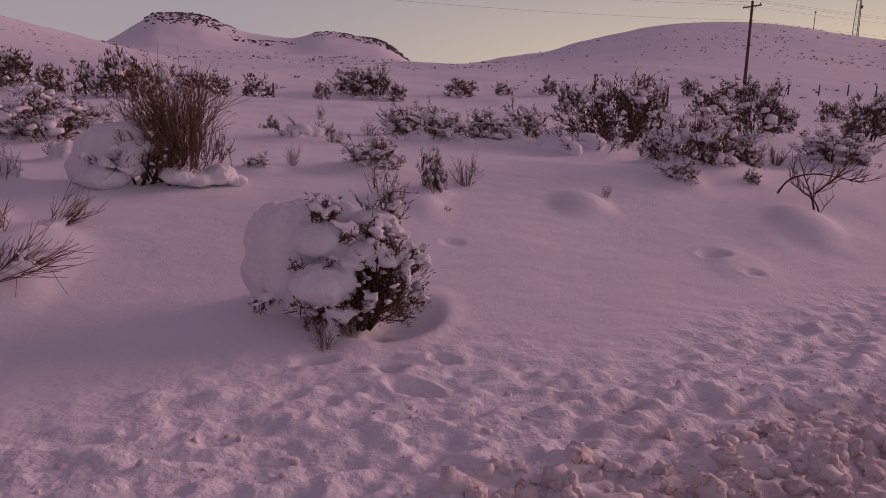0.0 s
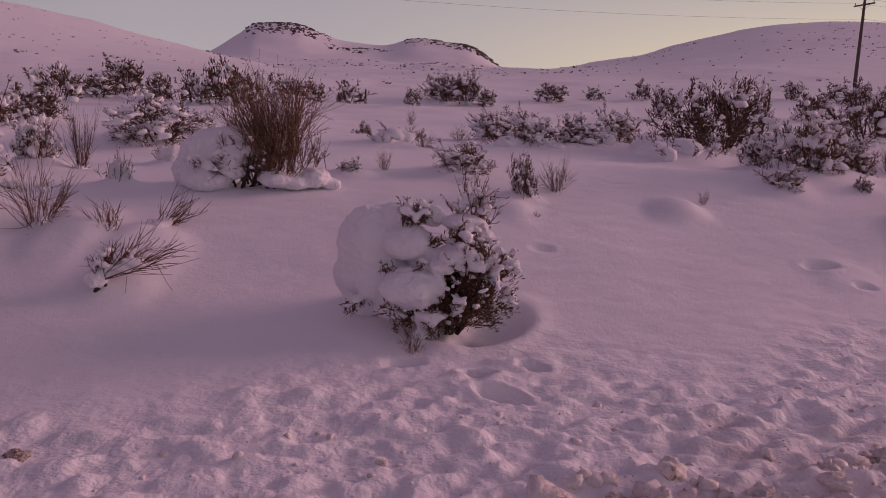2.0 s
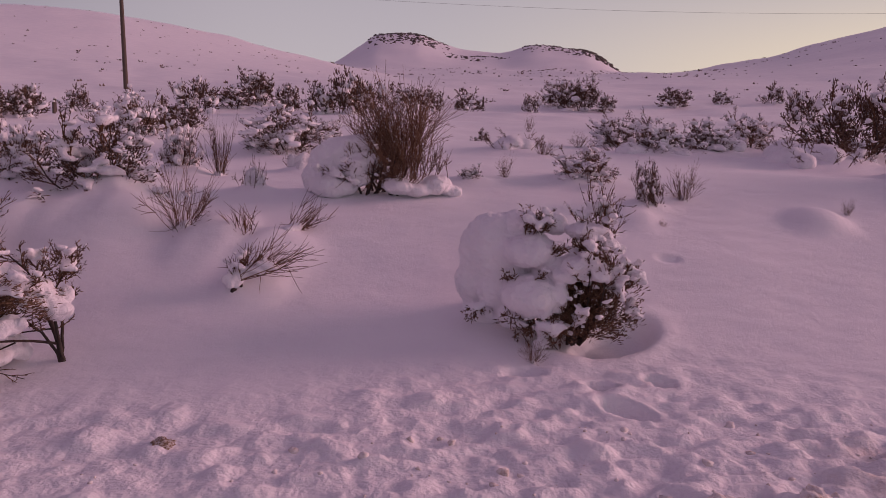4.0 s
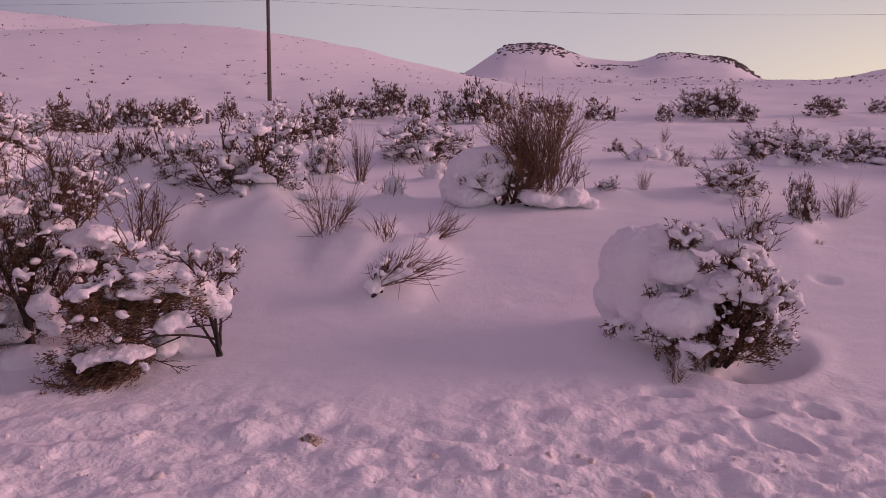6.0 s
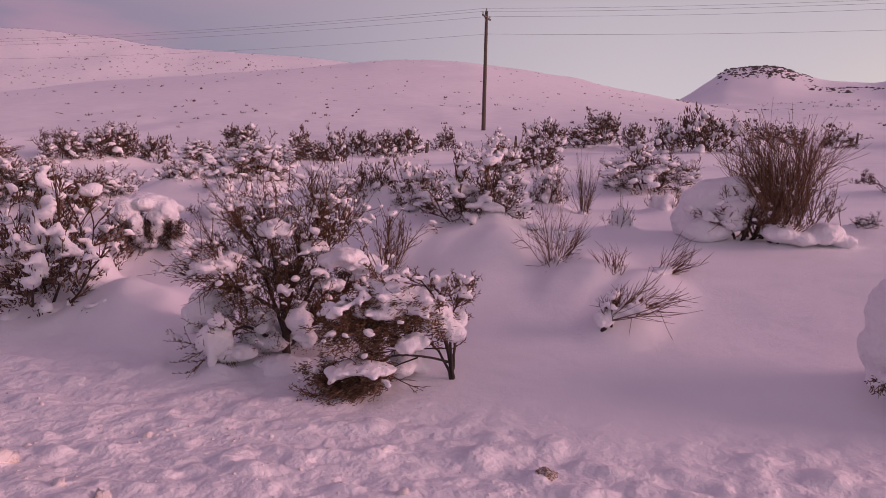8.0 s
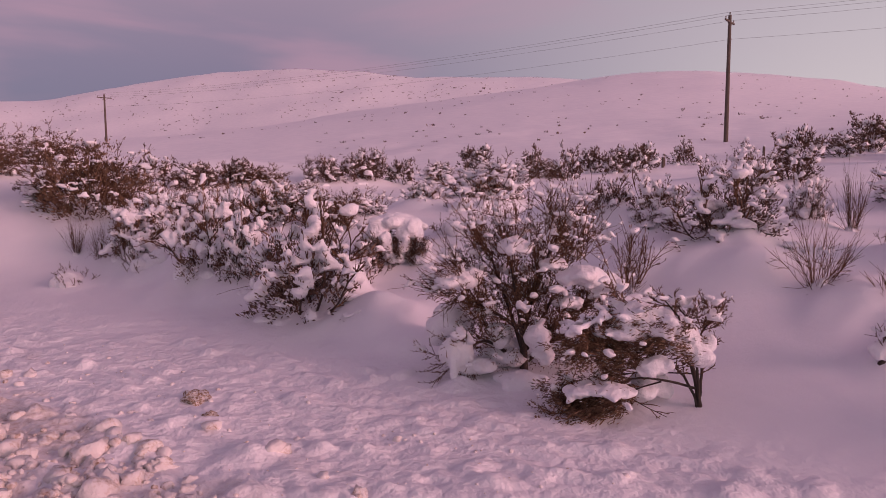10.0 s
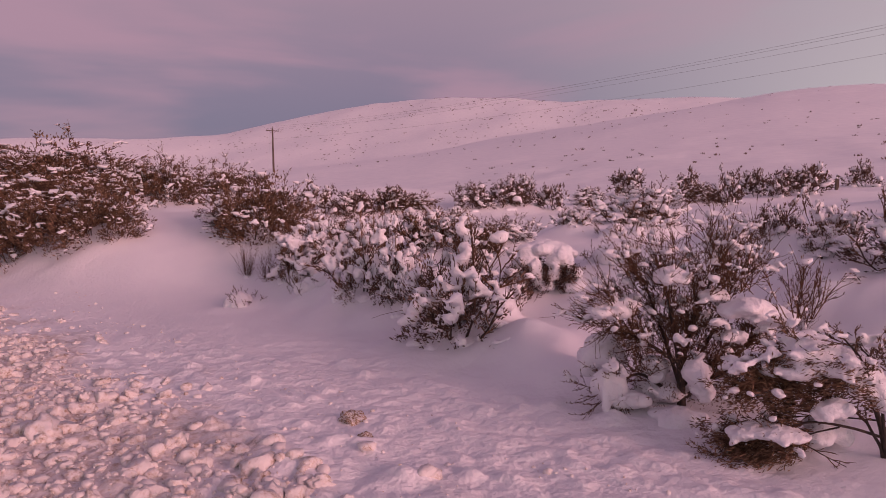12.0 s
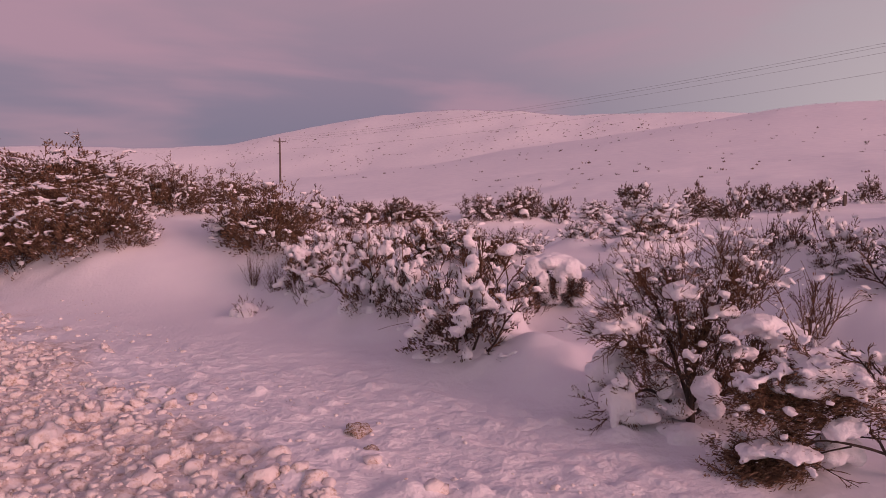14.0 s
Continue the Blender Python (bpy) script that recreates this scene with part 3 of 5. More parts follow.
def buried(seed, lumps, sprigs, wide=0.55, high=0.34):
    b = Brush(seed, 0.045, 0.014, 0.09, 0.004)
    rng = b.rng
    for _ in range(lumps):
        a, k = rng.uniform(0, 6.28), rng.random() ** 0.6 * wide
        r = rng.uniform(0.10, 0.22)
        b.pad(math.cos(a) * k, math.sin(a) * k, (1 - (k / wide) ** 2) * high * rng.uniform(0.5, 1), r, 0.8, 3)
    for _ in range(sprigs):
        a, k = rng.uniform(0, 6.28), rng.random() ** 0.5 * wide
        p = Vector((math.cos(a) * k, math.sin(a) * k, 0.05 + (1 - (k / wide) ** 2) * high * 0.7))
        b.shoot(p, Vector((math.cos(a) * 0.8, math.sin(a) * 0.8, 0.7)), rng.uniform(0.2, 0.4), 4, 1.0)
    return b


SAGE = "snow-laden sagebrush with dark olive-brown leaves standing in drifted snow"
BARE = "thin bare brown twigs of brush poking out of the snow"
SUNK = "sagebrush nearly buried under rounded snow lumps with a few sprigs showing"
DARK = "dark leafy sagebrush lightly dusted with snow on the flat"
RUST = "rusty brown twiggy brush with snow caught among its stems"

KINDS = {}


def proto(kind, brush, label, **more):
    KINDS.setdefault(kind, []).append(brush.finish(label, group=more.pop("group", "sagebrush on the flat"), **more))


for i in range(6):
    proto("snowy", leafy(20 + i, 8, 6, 3, 140, 24, 0.12, 0.9, 0.036, 3, 0.085, 0.15, 0.8), SAGE, voxel=0.025, blend=0.3, rough=0.010, leaf_mat=DULL if i % 2 else LEAF)
for i in range(3):
    proto("dark", leafy(30 + i, 8, 6, 3, 170, 26, -0.08, 0.85, 0.038, 1, 0.085, 0.15, 0.8), DARK, voxel=0.024, blend=0.25, rough=0.009)
for i in range(4):
    proto("rust", leafy(40 + i, 12, 9, 4, 170, 24, -0.06, 0.8, 0.038, 1, 0.09, 0.14, 0.7, 2), RUST, voxel=0.024, blend=0.25, rough=0.009, leaf_mat=DULL)
for i in range(3):
    proto("thicket", leafy(80 + i, 10, 5, 3, 440, 20, 0.0, 0.6, 0.030, 0, 0.06, 0.17, 0.9, 0, (0.009, 0.022), 0.0022), RUST, voxel=0.018, blend=0.32, rough=0.007, leaf_mat=DULL)
for i in range(3):
    proto("twig", twiggy(50 + i, 22, 0.8, 1.0, 9, 0.2, 0.25), BARE, voxel=0.018)
for i in range(3):
    proto("buried", buried(60 + i, 12, 14), SUNK, voxel=0.036, blend=0.8, rough=0.012)
for i in range(5):
    proto("small", leafy(70 + i, 6, 3, 2, 70, 16, -0.06, 0.85, 0.07, 1, 0.11, 0.18, skirt=3, cap=(0.022, 0.045)), DARK, voxel=0.04, blend=0.3)


def extent(root):
    pts = np.array([v.co[:] for c in root.children for v in c.data.vertices])
    lo, hi = np.percentile(pts, 1, axis=0), np.percentile(pts, 99, axis=0)
    return max(hi[0] - lo[0], hi[1] - lo[1]), hi[2]


SIZES = {k: [extent(r) for r in v] for k, v in KINDS.items()}
USED = {}


def plant(kind, x, y, wide, high, sink=0.03):
    """Stands one brush of that kind on the snow, fitted to its width and height."""
    sink = 0.16 if kind == "thicket" else sink
    n = USED.get(kind, 0)
    USED[kind] = n + 1
    i = n % len(KINDS[kind])
    w, h = SIZES[kind][i]
    s = Matrix.Diagonal((wide / w, wide / w, high / h, 1))
    m = Matrix.Translation((x, y, float(ground_z(x, y, False)) - sink)) @ Matrix.Rotation(n * 2.4 + i, 4, "Z") @ s
    if kind in ("snowy", "dark", "rust", "thicket", "buried") and math.hypot(x, y) < 20:
        MOUNDS.append((x, y, min(wide, 1.3) * 0.58, 0.04 + 0.08 * min(high, 1.2)))      # drift that the brush stands in
    root = KINDS[kind][i]
    if n < len(KINDS[kind]):
        root.matrix_basis = m
        return root
    made = copy_thing(root, m)
    made.matrix_basis = m
    return made

# ---- the large bushes along the bank ----


def stand(root, x, y, sink=0.0):
    """Puts a thing on the snow, its front towards the road's edge where the walk begins."""
    az = math.atan2(-(x + 0.35), y)
    root.matrix_basis = Matrix.Translation((x, y, float(ground_z(x, y, False)) - sink)) @ Matrix.Rotation(az, 4, "Z")
    return root


def lobes(b, rows, lumpy=6):
    """Masses of snow: x, z, y and their half sizes across and up; each is a core with smaller lumps round its edge."""
    rng = b.rng
    for x, z, y, rx, rz in rows:
        ry = min(rx, 0.24)
        b.balls.append((x, y, z, rx * (0.82 if lumpy else 1), ry * (0.82 if lumpy else 1), rz * (0.85 if lumpy else 1)))
        for i in range(lumpy):
            a, k = 6.283 * (i + rng.random()) / lumpy, rng.uniform(0.55, 0.85)
            w = rng.uniform(0.3, 0.55)
            b.balls.append((x + math.cos(a) * rx * k, y + math.sin(a) * ry * k, z - rz * rng.uniform(-0.15, 0.6), rx * w, ry * w, rz * rng.uniform(0.4, 0.65)))


def curve(*pts):
    """A smooth line through a few points (x, y, z)."""
    p = [Vector(q) for q in pts]
    out = []
    for i in range(len(p) - 1):
        a, b, c, d = p[max(i - 1, 0)], p[i], p[i + 1], p[min(i + 2, len(p) - 1)]
        for k in range(4):
            t = k / 4
            out.append(0.5 * (2 * b + (c - a) * t + (2 * a - 5 * b + 4 * c - d) * t * t + (3 * b - a - 3 * c + d) * t ** 3))
    return out + [p[-1]]


def clothe(b, pts, n, length, kids, dense, bias=(0, 0, 0.3), first=0.3, spread=0.45):
    """Shoots along a limb."""
    for _ in range(n):
        k = first + (1 - first) * b.rng.random()
        f = k * (len(pts) - 1)
        i = min(int(f), len(pts) - 2)
        along = (pts[i + 1] - pts[i]).normalized()
        b.shoot(pts[i].lerp(pts[i + 1], f - i), along * 0.8 + Vector(bias) + jitter(b.rng, spread), length * b.rng.uniform(0.5, 1.2), kids, dense)


# a bush half swallowed by a smooth windward snow hood
hooded = Brush(101, 0.032, 0.010, 0.13, 0.0024)
lobes(hooded, ((-0.40, 0.54, 0.10, 0.27, 0.29), (-0.20, 0.76, 0.12, 0.17, 0.10), (-0.55, 0.34, 0.08, 0.14, 0.19), (-0.45, 0.14, 0.12, 0.18, 0.16), (-0.14, 0.59, -0.08, 0.19, 0.12), (-0.12, 0.29, -0.17, 0.21, 0.14), (-0.39, 0.29, -0.02, 0.13, 0.14),
               (0.07, 0.30, -0.20, 0.06, 0.11), (0.23, 0.745, 0.0, 0.14, 0.05), (0.02, 0.77, 0.06, 0.08, 0.09), (0.18, 0.53, -0.13, 0.13, 0.06), (0.09, 0.46, -0.16, 0.10, 0.055), (-0.02, 0.47, -0.05, 0.12, 0.12), (-0.24, 0.14, -0.05, 0.14, 0.12), (-0.30, 0.40, 0.08, 0.2, 0.2)), 0)
lobes(hooded, ((0.50, 0.55, -0.05, 0.035, 0.03), (0.47, 0.62, 0.0, 0.03, 0.025), (0.60, 0.46, -0.03, 0.04, 0.035), (0.35, 0.46, -0.18, 0.05, 0.03), (0.23, 0.18, -0.22, 0.035, 0.03), (0.40, 0.66, -0.02, 0.05, 0.03), (-0.02, 0.07, -0.24, 0.035, 0.05), (-0.03, -0.01, -0.26, 0.05, 0.04)))
for i in range(15):
    k = i / 14
    hooded.stem(Vector((0.14 + 0.10 * k, -0.10 + 0.16 * hooded.rng.random(), -0.06)), Vector((-0.12 + 0.58 * k, hooded.rng.uniform(-0.35, 0.3), 1.0 - 0.12 * k)), 0.64 - 0.10 * k, 0.012, 11, 4, 0.8, 0.05, 0.15, 0.30, 0.12)
for i in range(16):
    hooded.shoot(Vector((0.24 + hooded.rng.uniform(-0.05, 0.18), 0.03, 0.60)), Vector((hooded.rng.uniform(-0.3, 0.7), hooded.rng.uniform(-0.2, 0.2), 1)), hooded.rng.uniform(0.25, 0.46), 7, 0.25)
# dark sprigs in the creases between the snow masses, and a fringe under them
for x, z, y, dx, dz, n, ln in ((-0.14, 0.70, -0.06, 0.35, 0.7, 14, 0.16), (-0.30, 0.43, -0.16, 0.5, -0.4, 7, 0.08), (-0.12, 0.42, -0.18, 0.5, 0.0, 8, 0.08), (0.01, 0.58, -0.16, 0.6, 0.4, 8, 0.09), (-0.50, 0.18, -0.08, -0.2, -0.3, 9, 0.10)):
    for _ in range(n):
        hooded.shoot(Vector((x + hooded.rng.gauss(0, 0.025), y + hooded.rng.gauss(0, 0.02), z)), Vector((dx, -0.35, dz)) + jitter(hooded.rng, 0.35), ln, 3, 1.0)
for _ in range(60):
    hooded.shoot(Vector((hooded.rng.uniform(-0.26, 0.14), -0.19 + hooded.rng.gauss(0, 0.04), hooded.rng.uniform(0.04, 0.17))), Vector((0.1, -0.4, -0.1)) + jitter(hooded.rng, 0.5), 0.10, 3, 0.9)
hooded.crown(210, 0.29, 0.62, 0.08, 0.07, 24, 0.0, (0.28, -0.02), 0.8)
hooded.crown(50, 0.20, 0.34, 0.03, 0.06, 22, 0.0, (0.22, -0.06), 0.8)
hooded.settle(0.0, 0.007, 0.019, 0.024, 4, 0.09, 0.06, 0.07)
stand(hooded.finish(leaf_mat=DULL, label="sagebrush half swallowed by a smooth hood of windblown snow", voxel=0.012, rough=0.012, blend=0.75), -0.77, 5.15)

# a tall broom of rusty stems over a snow mound
broom = Brush(102, 0.022, 0.016, 0.12, 0.0024)
lobes(broom, ((-0.46, 0.26, 0.08, 0.31, 0.27), (-0.65, 0.12, 0.05, 0.19, 0.18), (-0.27, 0.44, 0.05, 0.20, 0.12), (-0.27, 0.22, -0.10, 0.17, 0.17), (-0.50, 0.06, -0.10, 0.24, 0.13), (-0.12, 0.30, -0.12, 0.08, 0.07),
              (0.14, 0.08, -0.20, 0.17, 0.09), (0.50, 0.08, -0.12, 0.15, 0.10), (0.33, 0.03, -0.20, 0.12, 0.07), (0.66, 0.02, -0.05, 0.10, 0.06)), 0)
for i in range(105):
    k = i / 104
    broom.shoot(Vector((0.0 + 0.30 * k + broom.rng.gauss(0, 0.04), broom.rng.gauss(0.02, 0.11), 0.08 + 0.16 * broom.rng.random())), Vector((-0.72 + 1.1 * k + broom.rng.gauss(0, 0.10), broom.rng.gauss(0, 0.20), 1.25)), broom.rng.uniform(0.42, 0.90) * (1 - 0.2 * abs(k - 0.5)), 10, 0.25, 0.02, 0.09)
for i in range(16):
    broom.stem(Vector((broom.rng.uniform(-0.25, 0.25), broom.rng.uniform(-0.15, 0.05), -0.05)), Vector((broom.rng.uniform(-0.45, 0.7), -0.35, 0.7)), 0.42, 0.013, 10, 4, 1.2, 0.05, 0.15, 0.36, 0.1)
for i in range(10):
    broom.shoot(Vector((0.45 + broom.rng.gauss(0, 0.06), -0.05, 0.15)), Vector((broom.rng.gauss(0.2, 0.25), broom.rng.gauss(0, 0.2), 1)), broom.rng.uniform(0.2, 0.36), 6, 1.0)
for i in range(16):
    broom.shoot(Vector((0.14 + broom.rng.gauss(0, 0.08), -0.26, 0.08)), Vector((broom.rng.gauss(0, 0.5), -0.5, 0.6)), broom.rng.uniform(0.10, 0.18), 4, 0.6)
for i in range(26):
    broom.shoot(Vector((-0.32 + broom.rng.gauss(0, 0.09), -0.20, 0.07 + broom.rng.random() * 0.16)), Vector((broom.rng.gauss(-0.4, 0.4), -0.5, 0.1)), broom.rng.uniform(0.10, 0.2), 4, 1.0)
broom.crown(80, 0.25, 0.46, 0.10, 0.09, 26, 0.0, (0.1, -0.02), 0.7)
broom.settle(-0.15, 0.010, 0.024, 0.03, 3, 0.10, 0.08, 0.10, high=0.52)
stand(broom.finish(twig_mat=PLUME, label="tall rusty brown broom-like brush rising beside a rounded snow mound", voxel=0.016, rough=0.013, blend=0.7), -2.65, 6.95)

# a forked old bush with snow pads on its limbs
forked = Brush(103, 0.026, 0.010, 0.13, 0.0024)
L = [curve((0.000, 0, -0.031), (-0.013, -0.05, 0.285), (-0.057, -0.05, 0.592), (-0.110, 0.0, 0.855)), curve((-0.009, -0.05, 0.285), (0.088, 0.0, 0.636), (0.219, 0.05, 0.987)),
     curve((-0.044, -0.05, 0.329), (-0.263, -0.1, 0.482), (-0.504, -0.12, 0.592)), curve((0.031, 0, 0.197), (0.329, 0.0, 0.417), (0.570, 0.0, 0.592)),
     curve((-0.066, 0, 0.066), (-0.307, -0.1, 0.241), (-0.504, -0.15, 0.110)), curve((0.031, 0, 0.066), (0.197, -0.1, 0.241), (0.373, -0.1, 0.285)), curve((-0.004, 0.05, 0.110), (-0.154, 0.2, 0.548), (-0.285, 0.3, 0.899)), curve((0.004, 0.05, 0.110), (0.241, 0.25, 0.548), (0.373, 0.35, 0.855))]
for i, pts in enumerate(L):
    forked.trunk(pts, 0.036 if i == 0 else 0.018)
    clothe(forked, pts, 24, 0.30, 8, 0.7, (0, -0.1, 0.2), 0.2)
for x, z, dx, dz, n, ln in ((-0.110, 0.811, -0.1, 1, 16, 0.5), (0.219, 0.987, 0.2, 1, 16, 0.45), (-0.329, 0.680, -0.9, 0.55, 16, 0.42), (-0.504, 0.592, -0.5, -0.1, 14, 0.3), (-0.285, 0.899, -0.4, 0.9, 12, 0.4), (0.373, 0.855, 0.4, 0.8, 12, 0.4), (-0.504, 0.154, -0.3, -0.5, 12, 0.22)):
    for _ in range(n):
        forked.shoot(Vector((x + forked.rng.gauss(0, 0.05), forked.rng.gauss(0, 0.08), z)), Vector((dx, -0.1, dz)) + jitter(forked.rng, 0.35), ln * forked.rng.uniform(0.6, 1.15), 9, 0.25)
lobes(forked, ((-0.075, 0.98, -0.14, 0.13, 0.075), (-0.50, 0.72, -0.10, 0.17, 0.08), (0.21, 0.83, 0.0, 0.10, 0.05), (0.44, 0.77, -0.14, 0.17, 0.08), (0.62, 0.70, -0.12, 0.14, 0.07), (0.09, 0.30, -0.24, 0.11, 0.12), (0.15, 0.19, -0.26, 0.06, 0.09), (-0.50, 0.17, -0.16, 0.13, 0.17),
               (-0.04, -0.02, -0.28, 0.18, 0.09), (-0.20, 0.28, 0.02, 0.12, 0.10), (-0.60, 0.32, 0.28, 0.18, 0.18), (0.33, 0.55, -0.10, 0.10, 0.06), (-0.30, 0.48, -0.02, 0.10, 0.06), (0.30, 0.22, 0.05, 0.16, 0.14), (-0.18, 0.10, 0.15, 0.22, 0.14), (-0.34, 0.06, -0.15, 0.12, 0.08)))
forked.crown(300, 0.56, 1.08, 0.20, 0.09, 20, 0.0, (0.0, 0.08), 0.7)
forked.crown(80, 0.30, 0.55, 0.1, 0.08, 22, 0.0, (0.36, 0.0), 0.8)
forked.settle(0.0, 0.009, 0.024, 0.026, 4, 0.11, 0.10, 0.10)
stand(forked.finish(leaf_mat=DULL, label="old forked sagebrush with brown twigs and snow pads on its limbs", voxel=0.014, rough=0.010, blend=0.55), -4.97, 3.30)

# an arched limb pressed down under snow, its tips on the ground
arched = Brush(104, 0.030, 0.008, 0.12, 0.0026)
L = [curve((0.008, 0, -0.028), (-0.020, 0, 0.180), (-0.092, 0, 0.372), (-0.240, -0.02, 0.532), (-0.432, -0.05, 0.628), (-0.632, -0.1, 0.500)), curve((-0.012, 0, 0.120), (-0.192, -0.08, 0.180), (-0.412, -0.15, 0.196), (-0.632, -0.2, 0.080), (-0.872, -0.25, -0.060)),
     curve((-0.072, 0, 0.340), (0.000, 0, 0.480), (0.056, 0, 0.580)), curve((-0.192, 0, 0.480), (-0.392, -0.1, 0.400), (-0.552, -0.15, 0.440), (-0.692, -0.18, 0.380)), curve((-0.232, -0.1, 0.180), (-0.432, -0.12, 0.080), (-0.192, -0.2, -0.020)), curve((-0.032, 0, 0.220), (-0.312, 0.1, 0.180), (-0.592, 0.1, 0.140))]
for i, pts in enumerate(L):
    arched.trunk(pts, (0.019, 0.010, 0.009, 0.008, 0.006, 0.006)[i])
clothe(arched, L[0], 26, 0.26, 5, 1.0, (-0.5, -0.2, -0.15), 0.45)
clothe(arched, L[1], 30, 0.24, 5, 1.1, (-0.7, -0.2, -0.1), 0.45, 0.3)
clothe(arched, L[2], 14, 0.16, 4, 1.0, (0.1, -0.1, 0.3), 0.4)
clothe(arched, L[3], 30, 0.22, 5, 1.1, (-0.6, -0.2, -0.05), 0.3, 0.35)
for dx, dy in ((0.03, 0.05), (-0.04, -0.03), (0.02, -0.06)):
    side = [q + Vector((dx * i / 5, dy * i / 5, 0.012 * i * (1 if dx > 0 else -1))) + jitter(arched.rng, 0.008) for i, q in enumerate(L[0][:14])]
    arched.trunk(side, 0.012)
    clothe(arched, side, 10, 0.2, 4, 0.7, (0.0, -0.2, 0.0), 0.3, 0.6)
clothe(arched, L[4], 5, 0.12, 3, 0.0, (0.3, -0.1, -0.1), 0.3)
clothe(arched, L[5], 14, 0.2, 4, 0.8, (-0.6, -0.1, 0), 0.3)
for _ in range(12):
    arched.shoot(Vector((-0.452 + arched.rng.gauss(0, 0.04), 0.1, 0.780)), Vector((0, 0, 1)) + jitter(arched.rng, 0.28), 0.34, 4, 0.1)
for x, z, w, h, n in ((-0.632, 0.440, 0.17, 0.12, 60), (-0.412, 0.440, 0.16, 0.12, 60), (-0.732, 0.048, 0.17, 0.08, 110), (-0.072, 0.440, 0.10, 0.10, 30), (-0.372, 0.560, 0.2, 0.06, 40), (-0.512, 0.300, 0.16, 0.1, 50), (-0.212, 0.470, 0.14, 0.06, 30), (-0.552, 0.100, 0.16, 0.05, 40)):
    for _ in range(n):
        arched.clump(Vector((x + arched.rng.gauss(0, w * 0.6), arched.rng.gauss(-0.1, 0.08), z + arched.rng.gauss(0, h * 0.5))), Vector((-0.9, -0.3, -0.1)).normalized(), 24, 0.06)
for _ in range(130):
    k = arched.rng.random()
    arched.clump(Vector((-0.84 + 0.42 * k + arched.rng.gauss(0, 0.03), arched.rng.gauss(-0.30, 0.05), -0.09 + 0.19 * k + arched.rng.gauss(0, 0.035))), Vector((-0.9, -0.3, -0.35)).normalized(), 22, 0.06)
lobes(arched, ((-0.66, 0.40, 0.0, 0.12, 0.12), (-0.58, 0.50, -0.06, 0.13, 0.08), (-0.42, 0.61, -0.06, 0.15, 0.08), (-0.31, 0.62, -0.04, 0.11, 0.06), (-0.22, 0.54, -0.10, 0.13, 0.065), (-0.10, 0.51, -0.08, 0.09, 0.06), (0.0, 0.37, -0.08, 0.075, 0.09), (-0.26, 0.31, -0.18, 0.09, 0.07),
               (-0.58, 0.15, -0.24, 0.17, 0.04), (-0.76, 0.12, -0.26, 0.07, 0.03), (0.06, 0.45, -0.04, 0.04, 0.05), (-0.50, 0.68, 0.0, 0.07, 0.04), (-0.13, 0.42, -0.12, 0.06, 0.05), (-0.45, 0.49, -0.16, 0.09, 0.045), (-0.33, 0.26, -0.16, 0.05, 0.05), (-0.30, 0.12, 0.06, 0.14, 0.10)))
arched.settle(-0.12, 0.008, 0.020, 0.026, 2, 0.10, 0.06, 0.09)
stand(arched.finish(leaf_mat=DULL, label="arched sagebrush limb bowed to the ground under snow pads", voxel=0.013, rough=0.010, blend=0.7), -3.63, 3.70)

# sparse twigs blown to one side
sparse = Brush(105, 0.02, 0.05, 0.2, 0.0024)
sparse.trunk(curve((-0.06, -0.05, -0.08), (-0.03, -0.03, 0.03), (0.03, 0, 0.13)), 0.032)
sparse.trunk(curve((0.05, -0.02, -0.06), (0.03, 0, 0.06), (0.04, 0, 0.14)), 0.02)
for dx, dz, n, ln in ((1.0, 0.30, 16, 0.52), (0.8, 0.62, 9, 0.36), (0.45, 1.0, 9, 0.26), (0.0, 1.0, 8, 0.22), (-0.5, 0.9, 5, 0.18)):
    for _ in range(n):
        sparse.shoot(Vector((0.03 + sparse.rng.gauss(0, 0.035), sparse.rng.gauss(0, 0.04), 0.13)), Vector((dx, 0, dz)) + jitter(sparse.rng, 0.16), ln * sparse.rng.uniform(0.6, 1.1), 4, 0.0, 0.03, 0.06)
lobes(sparse, ((-0.03, 0.13, -0.03, 0.07, 0.06), (0.05, 0.17, 0.0, 0.06, 0.05), (0.14, 0.19, 0.0, 0.07, 0.03), (0.24, 0.22, 0.0, 0.06, 0.025)))
sparse.settle(-0.12, 0.008, 0.016, 0.02, 1, 0.1, 0.1, 0.1, need=2)
stand(sparse.finish("sparse dark twigs blown to one side above drifted snow", 0.011, rough=0.006, blend=0.8), -3.07, 4.84)


def tussock(seed, x, y, dx, n, length):
    """A small bunch of bare twigs growing out of a drift."""
    b = Brush(seed, 0.02, 0.05, 0.2, 0.0024)
    for _ in range(n):
        b.shoot(Vector((b.rng.gauss(0, 0.03), b.rng.gauss(0, 0.03), -0.03)), Vector((dx, 0, 0.9)) + jitter(b.rng, 0.22), length * b.rng.uniform(0.5, 1.1), 4, 0.0, 0.02, 0.08)
    lobes(b, ((0.0, 0.02, 0.0, 0.08, 0.05), (0.05 * dx, 0.05, 0.0, 0.04, 0.03)))
    stand(b.finish(BARE, 0.012, rough=0.006, blend=0.8), x, y)


tussock(111, -3.38, 5.5, -0.15, 16, 0.30)
tussock(112, -3.08, 5.74, 1.1, 18, 0.38)

